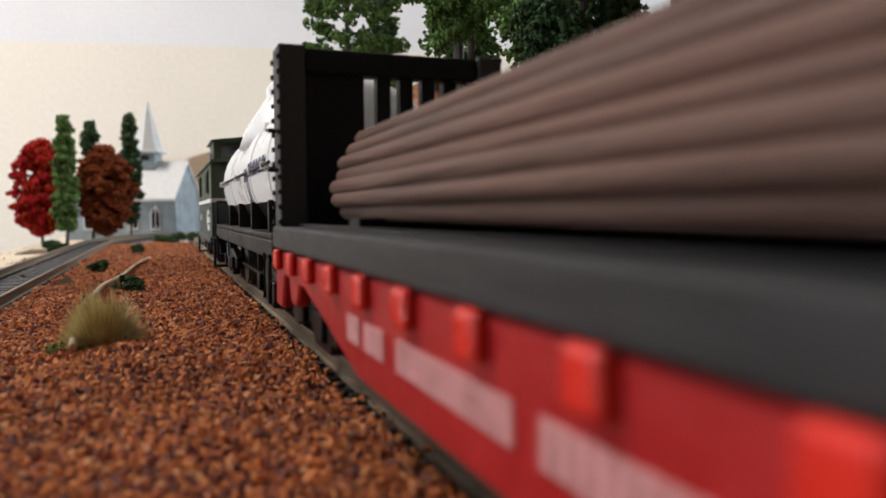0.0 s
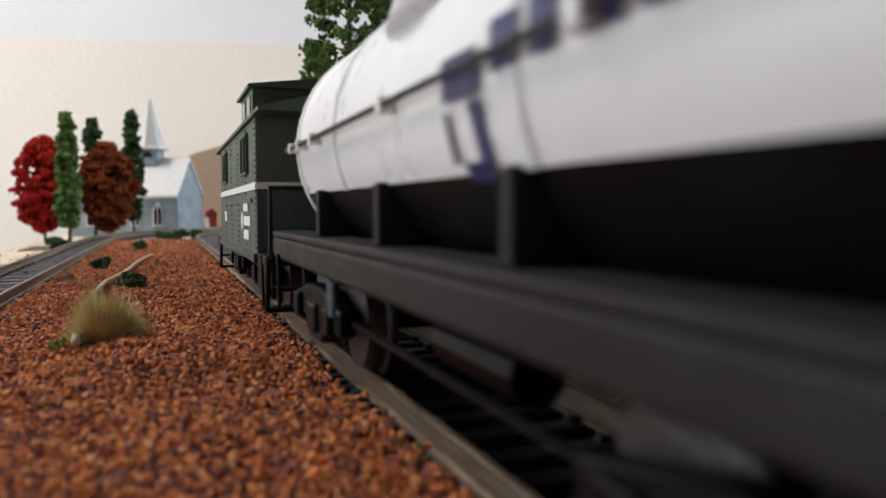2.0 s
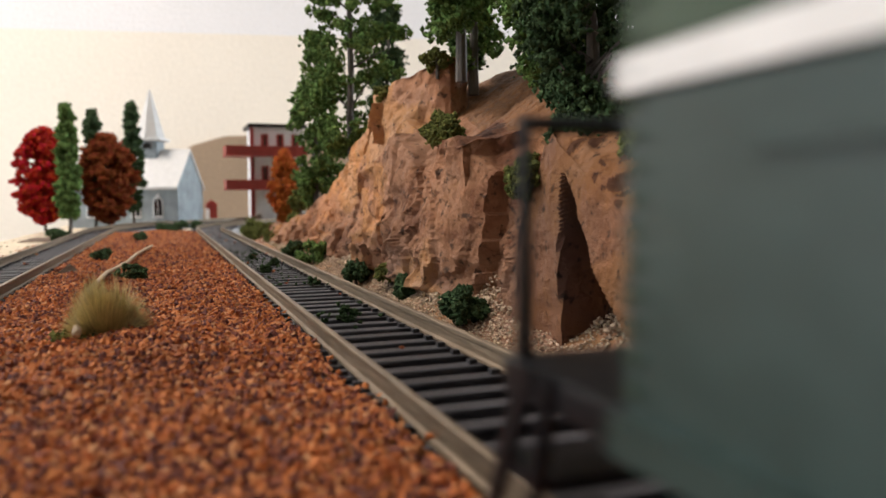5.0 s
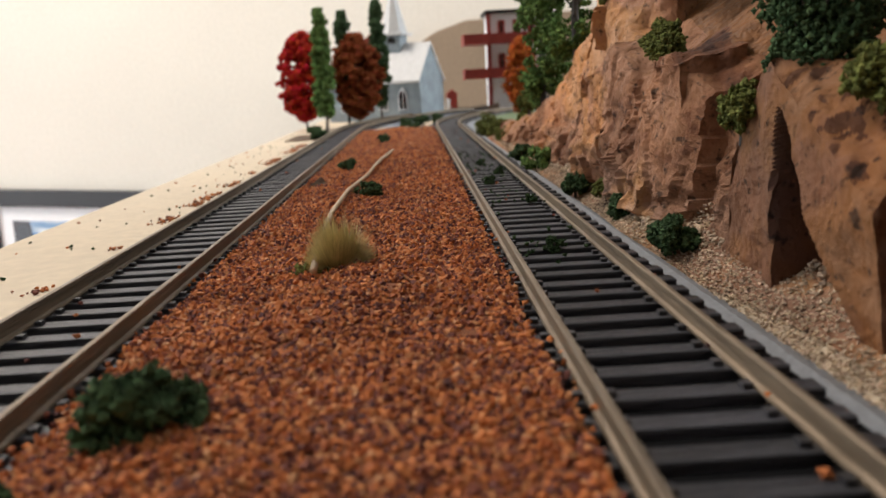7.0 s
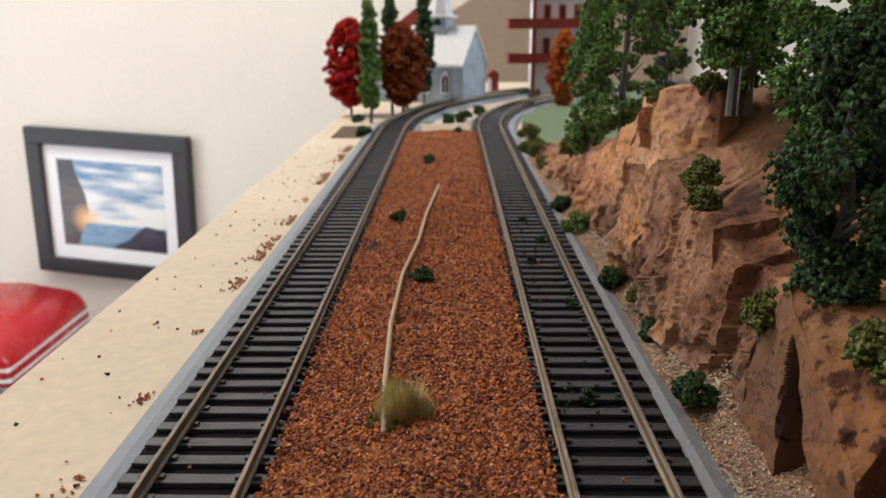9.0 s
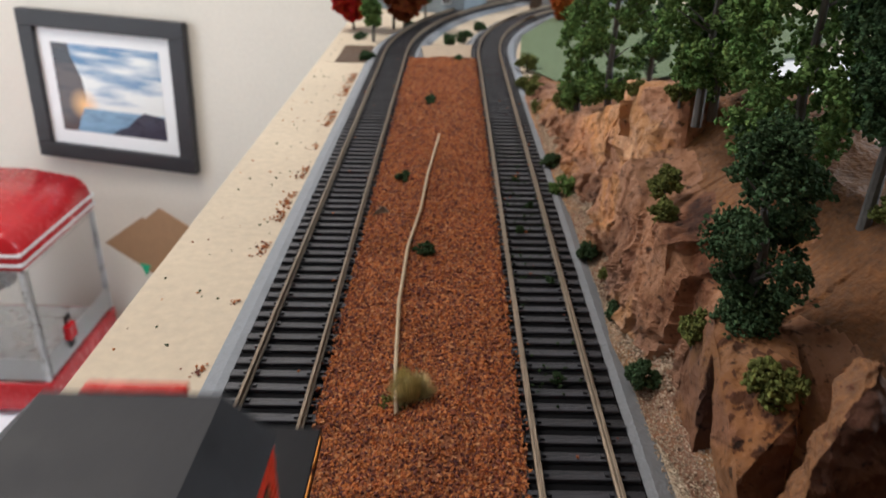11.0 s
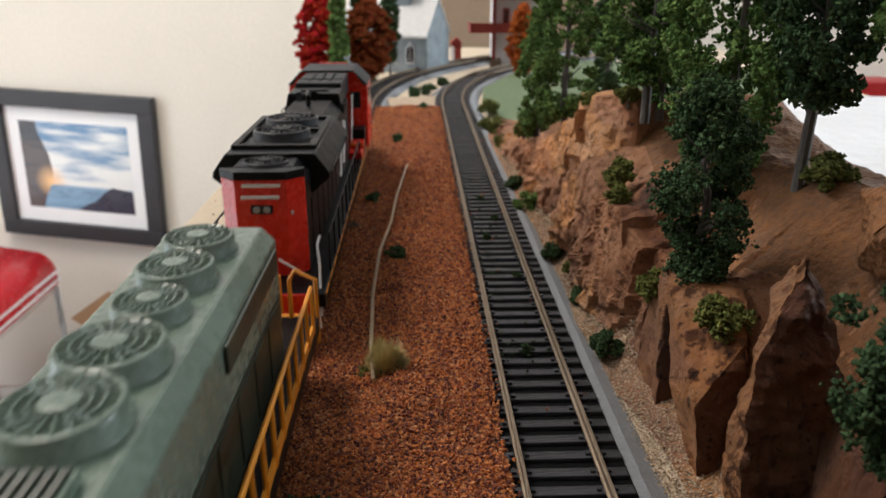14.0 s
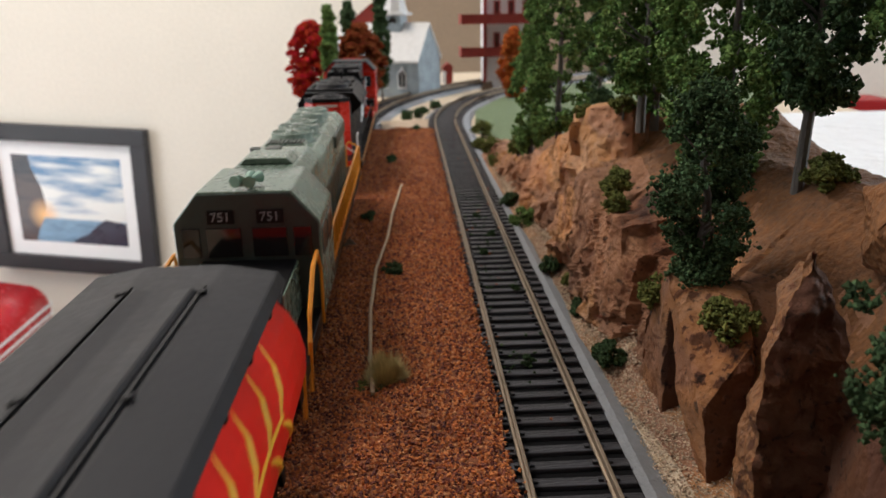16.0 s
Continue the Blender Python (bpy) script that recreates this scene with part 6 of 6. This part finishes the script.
def sunset_material(x0, x1, z0, z1, low=(0.10, 0.23, 0.42), high=(0.80, 0.82, 0.80)):
    m = bpy.data.materials.new("sunset_print")
    m.use_nodes = True
    n, l = m.node_tree.nodes, m.node_tree.links
    b = n["Principled BSDF"]
    b.inputs["Roughness"].default_value = 0.25
    co = n.new("ShaderNodeTexCoord")
    mp = n.new("ShaderNodeMapping")
    mp.inputs["Rotation"].default_value = (0, 0.35, 0)
    mp.inputs["Scale"].default_value = (7, 1, 40)
    l.new(co.outputs["Object"], mp.inputs[0])
    nz = n.new("ShaderNodeTexNoise")
    nz.inputs["Scale"].default_value, nz.inputs["Detail"].default_value = 1.0, 7
    l.new(mp.outputs[0], nz.inputs["Vector"])
    sky_ = n.new("ShaderNodeValToRGB")
    sky_.color_ramp.elements[0].position, sky_.color_ramp.elements[0].color = 0.42, low + (1,)
    sky_.color_ramp.elements[1].position, sky_.color_ramp.elements[1].color = 0.66, high + (1,)
    # the sky pales towards the horizon
    sep = n.new("ShaderNodeSeparateXYZ")
    l.new(co.outputs["Object"], sep.inputs[0])
    rise = n.new("ShaderNodeMapRange")
    rise.inputs["From Min"].default_value, rise.inputs["From Max"].default_value = z0 + .075, z1
    rise.inputs["To Min"].default_value, rise.inputs["To Max"].default_value = 0.16, -0.05
    l.new(sep.outputs[2], rise.inputs[0])
    both = n.new("ShaderNodeMath")
    both.operation = "ADD"
    l.new(nz.outputs[0], both.inputs[0])
    l.new(rise.outputs[0], both.inputs[1])
    l.new(both.outputs[0], sky_.inputs[0])
    dist = n.new("ShaderNodeVectorMath")
    dist.operation = "DISTANCE"
    dist.inputs[1].default_value = (x0 + .070, -.0125, z1 - .152)
    l.new(co.outputs["Object"], dist.inputs[0])
    glow = n.new("ShaderNodeValToRGB")
    glow.color_ramp.elements[0].position, glow.color_ramp.elements[0].color = 0.0, (1, 1, 1, 1)
    glow.color_ramp.elements[1].position, glow.color_ramp.elements[1].color = 0.045, (0, 0, 0, 1)
    l.new(dist.outputs["Value"], glow.inputs[0])
    mx = n.new("ShaderNodeMix")
    mx.data_type = "RGBA"
    mx.inputs["B"].default_value = (0.95, 0.55, 0.22, 1)
    l.new(glow.outputs[0], mx.inputs["Factor"])
    l.new(sky_.outputs[0], mx.inputs["A"])
    l.new(mx.outputs["Result"], b.inputs["Base Color"])
    return m


picture()

# a low cabinet that carries the popcorn machine
cab_ = thing("side_table", pose(-1.05, 1.62, FLOOR_Z), "low dark wooden side table against the wall", "table")


def popcorn_machine():
    p = thing("popcorn_machine", pose(-1.095, 1.62, -1.015), "red popcorn machine with white stripes and glass case", "popcorn machine")
    W, D_ = .225, .20
    roof = part("roof", prism([(-W, .395), (W, .395), (W, .455), (W - .03, .490), (.06, .512), (-W + .06, .512), (-W, .47)], "y", -D_, D_, bevel=.012), M["popcorn_red"], p, "glossy red roof", True)
    for z in (.412, .436):
        part("stripe", box(-W - .001, W + .001, -D_ - .001, D_ + .001, z, z + .007), M["white"], roof, "white stripe")
    part("base", box(-W, W, -D_, D_, .02, .10, .006), M["popcorn_red"], p, "red base")
    for sx in (-1, 1):
        for sy in (-1, 1):
            part("post", box(sx * (W - .012) - .007, sx * (W - .012) + .007, sy * (D_ - .012) - .007, sy * (D_ - .012) + .007, .10, .395, .001), M["chrome"], p, "aluminium corner post")
            part("foot", box(sx * (W - .03) - .012, sx * (W - .03) + .012, sy * (D_ - .03) - .012, sy * (D_ - .03) + .012, 0, .02), M["black"], p)
    for s in (-1, 1):
        part("pane", box(s * (W - .004) - .0015, s * (W - .004) + .0015, -D_ + .02, D_ - .02, .10, .395), M["clear"], p, "clear side pane")
    part("pane", box(-W + .02, W - .02, -D_ + .003, -D_ + .006, .10, .395), M["clear"], p, "clear front pane")
    part("kettle", lathe([(.06, .27), (.065, .33), (.05, .35), (.02, .36)], (0, 0, 0), n=24), M["chrome"], p, "steel kettle")
    part("hanger", rod((0, 0, .36), (0, 0, .40), .008, 10), M["chrome"], p)
    part("handle", box(W, W + .02, -.10, -.06, .16, .20, .004), M["popcorn_red"], p, "red door handle")
    lat = part("latch", box(W, W + .004, -.085, -.055, .13, .22, .003), M["black"], p, "black metal latch")
    part("latch_hole", lathe([(.006, 0), (.006, .002)], (W + .004, -.070, .20), "x", 12), M["chrome"], lat)
    part("lower_panel", box(-W + .012, W - .008, -D_ + .008, -D_ + .011, .105, .165), M["white"], p, "white lower panel")
    part("lower_panel", box(W - .011, W - .008, -D_ + .012, D_ - .012, .105, .165), M["white"], p, "white lower panel")
    part("tray", box(-W + .02, W - .02, -D_ + .02, D_ - .02, .10, .106), M["chrome"], p)
    p.scale = (.86, .90, .955)


popcorn_machine()
part("top", box(-.36, .62, -.26, .26, .005, .034, .004), M["white_table"], cab_, "white tabletop")
for x in (-.30, .57):
    for y in (-.24, .21):
        part("leg", box(x, x + .03, y, y + .03, 0, .005), M["dark_wood"], cab_)
jar = thing("jar", pose(-.80, 1.42, -1.015), "white jar with a white screw lid", "jar")
part("body", lathe([(.028, 0), (.030, .01), (.030, .055), (.022, .065)], (0, 0, 0), n=20), M["white"], jar)
part("lid", lathe([(.024, .066), (.024, .082), (.018, .085)], (0, 0, 0), n=20), M["white"], jar)
card = tagged(mesh_object("cardboard", prism([(-.845, -.684), (-.745, -.615), (-.738, -.620), (-.700, -.590), (-.560, -.690), (-.600, -1.0155), (-.660, -1.0155), (-.700, -.800), (-.766, -.745)], "y", 1.700, 1.704), M["cardboard"]), "torn brown cardboard standing on the side table", "cardboard")
slip = tagged(mesh_object("paper_slip", prism([(-.767, -.738), (-.742, -.744), (-.755, -.775)], "y", 1.6985, 1.6998), M["paper_green"]), "small green paper triangle stuck to the cardboard", "paper")
sheet = tagged(mesh_object("white_board", box(.165, .62, .30, .645, TOP, TOP + .004, .0005), M["white_table"]), "plain white board lying behind the hill", "board")
# dark shelf with a red box beyond the layout
shelf = thing("shelf", pose(.62, 1.45, FLOOR_Z), "dark wooden shelf unit beyond the layout", "shelf")
part("body", box(0, 1.2, 0, .35, 0, .86, .004), M["dark_wood"], shelf)
part("top", box(-.02, 1.22, -.02, .37, .86, .89, .004), M["dark_wood"], shelf)
part("upper", box(.25, 1.2, .15, .35, .89, 1.18, .004), M["dark_wood"], shelf)
rb = tagged(mesh_object("red_box", box(.84, .93, 1.44, 1.52, FLOOR_Z + .891, FLOOR_Z + .955, .003), M["red"]), "small red box on the dark shelf", "box")
# added tan sheet, cut to the outline of the soft shade on the wall
bm = prism([(-.17, FLOOR_Z + .0005), (-.16, .00), (-.10, .055), (.00, .105), (.06, .138), (.12, .156), (.48, .165), (.48, FLOOR_Z + .0005)], "y", -.020, -.008, bevel=.003)
back = tagged(mesh_object("backing_sheet", bm, M["tan_wall_shade"]), "large tan sheet added against the wall as its soft shade", "board")
back.matrix_world = pose(0, 1.9 - .85 * math.tan(radians(11.31)), 0, 0, 0, -11.31)
fix = thing("ceiling_light", pose(-0.55, -0.1, CEIL_Z), "flat rectangular ceiling light", "lamp")
part("frame", box(-.48, .48, -.28, .28, -.03, 0, .004), M["chrome"], fix)

# ---- motion ----
SOUTH = [(0.0, 0.0), (0.8, -.0445), (1.2, -.0678), (1.6, -.0910), (2.0, -.1150), (2.6, -.1513), (3.2, -.1890), (5.3, -.3220), (8.0, -.4935), (12.0, -.7475), (16.0, -1.0015)]
NORTH = [(0.0, -1.348), (4.0, -.932), (8.0, -.516), (11.0, -.204), (12.0, -.0995), (13.0, -.003), (13.5, .048), (14.0, .0980), (14.5, .1480), (15.0, .1980), (15.5, .2475), (16.0, .2965)]


def motions():
    for ob in south:
        x, y, z = ob.location
        walk(ob, [(t, pose(x, y + d, z)) for t, d in SOUTH])
    for ob in north:
        x, y, z = ob.location
        walk(ob, [(t, pose(x, y + d, z)) for t, d in NORTH])


motions()
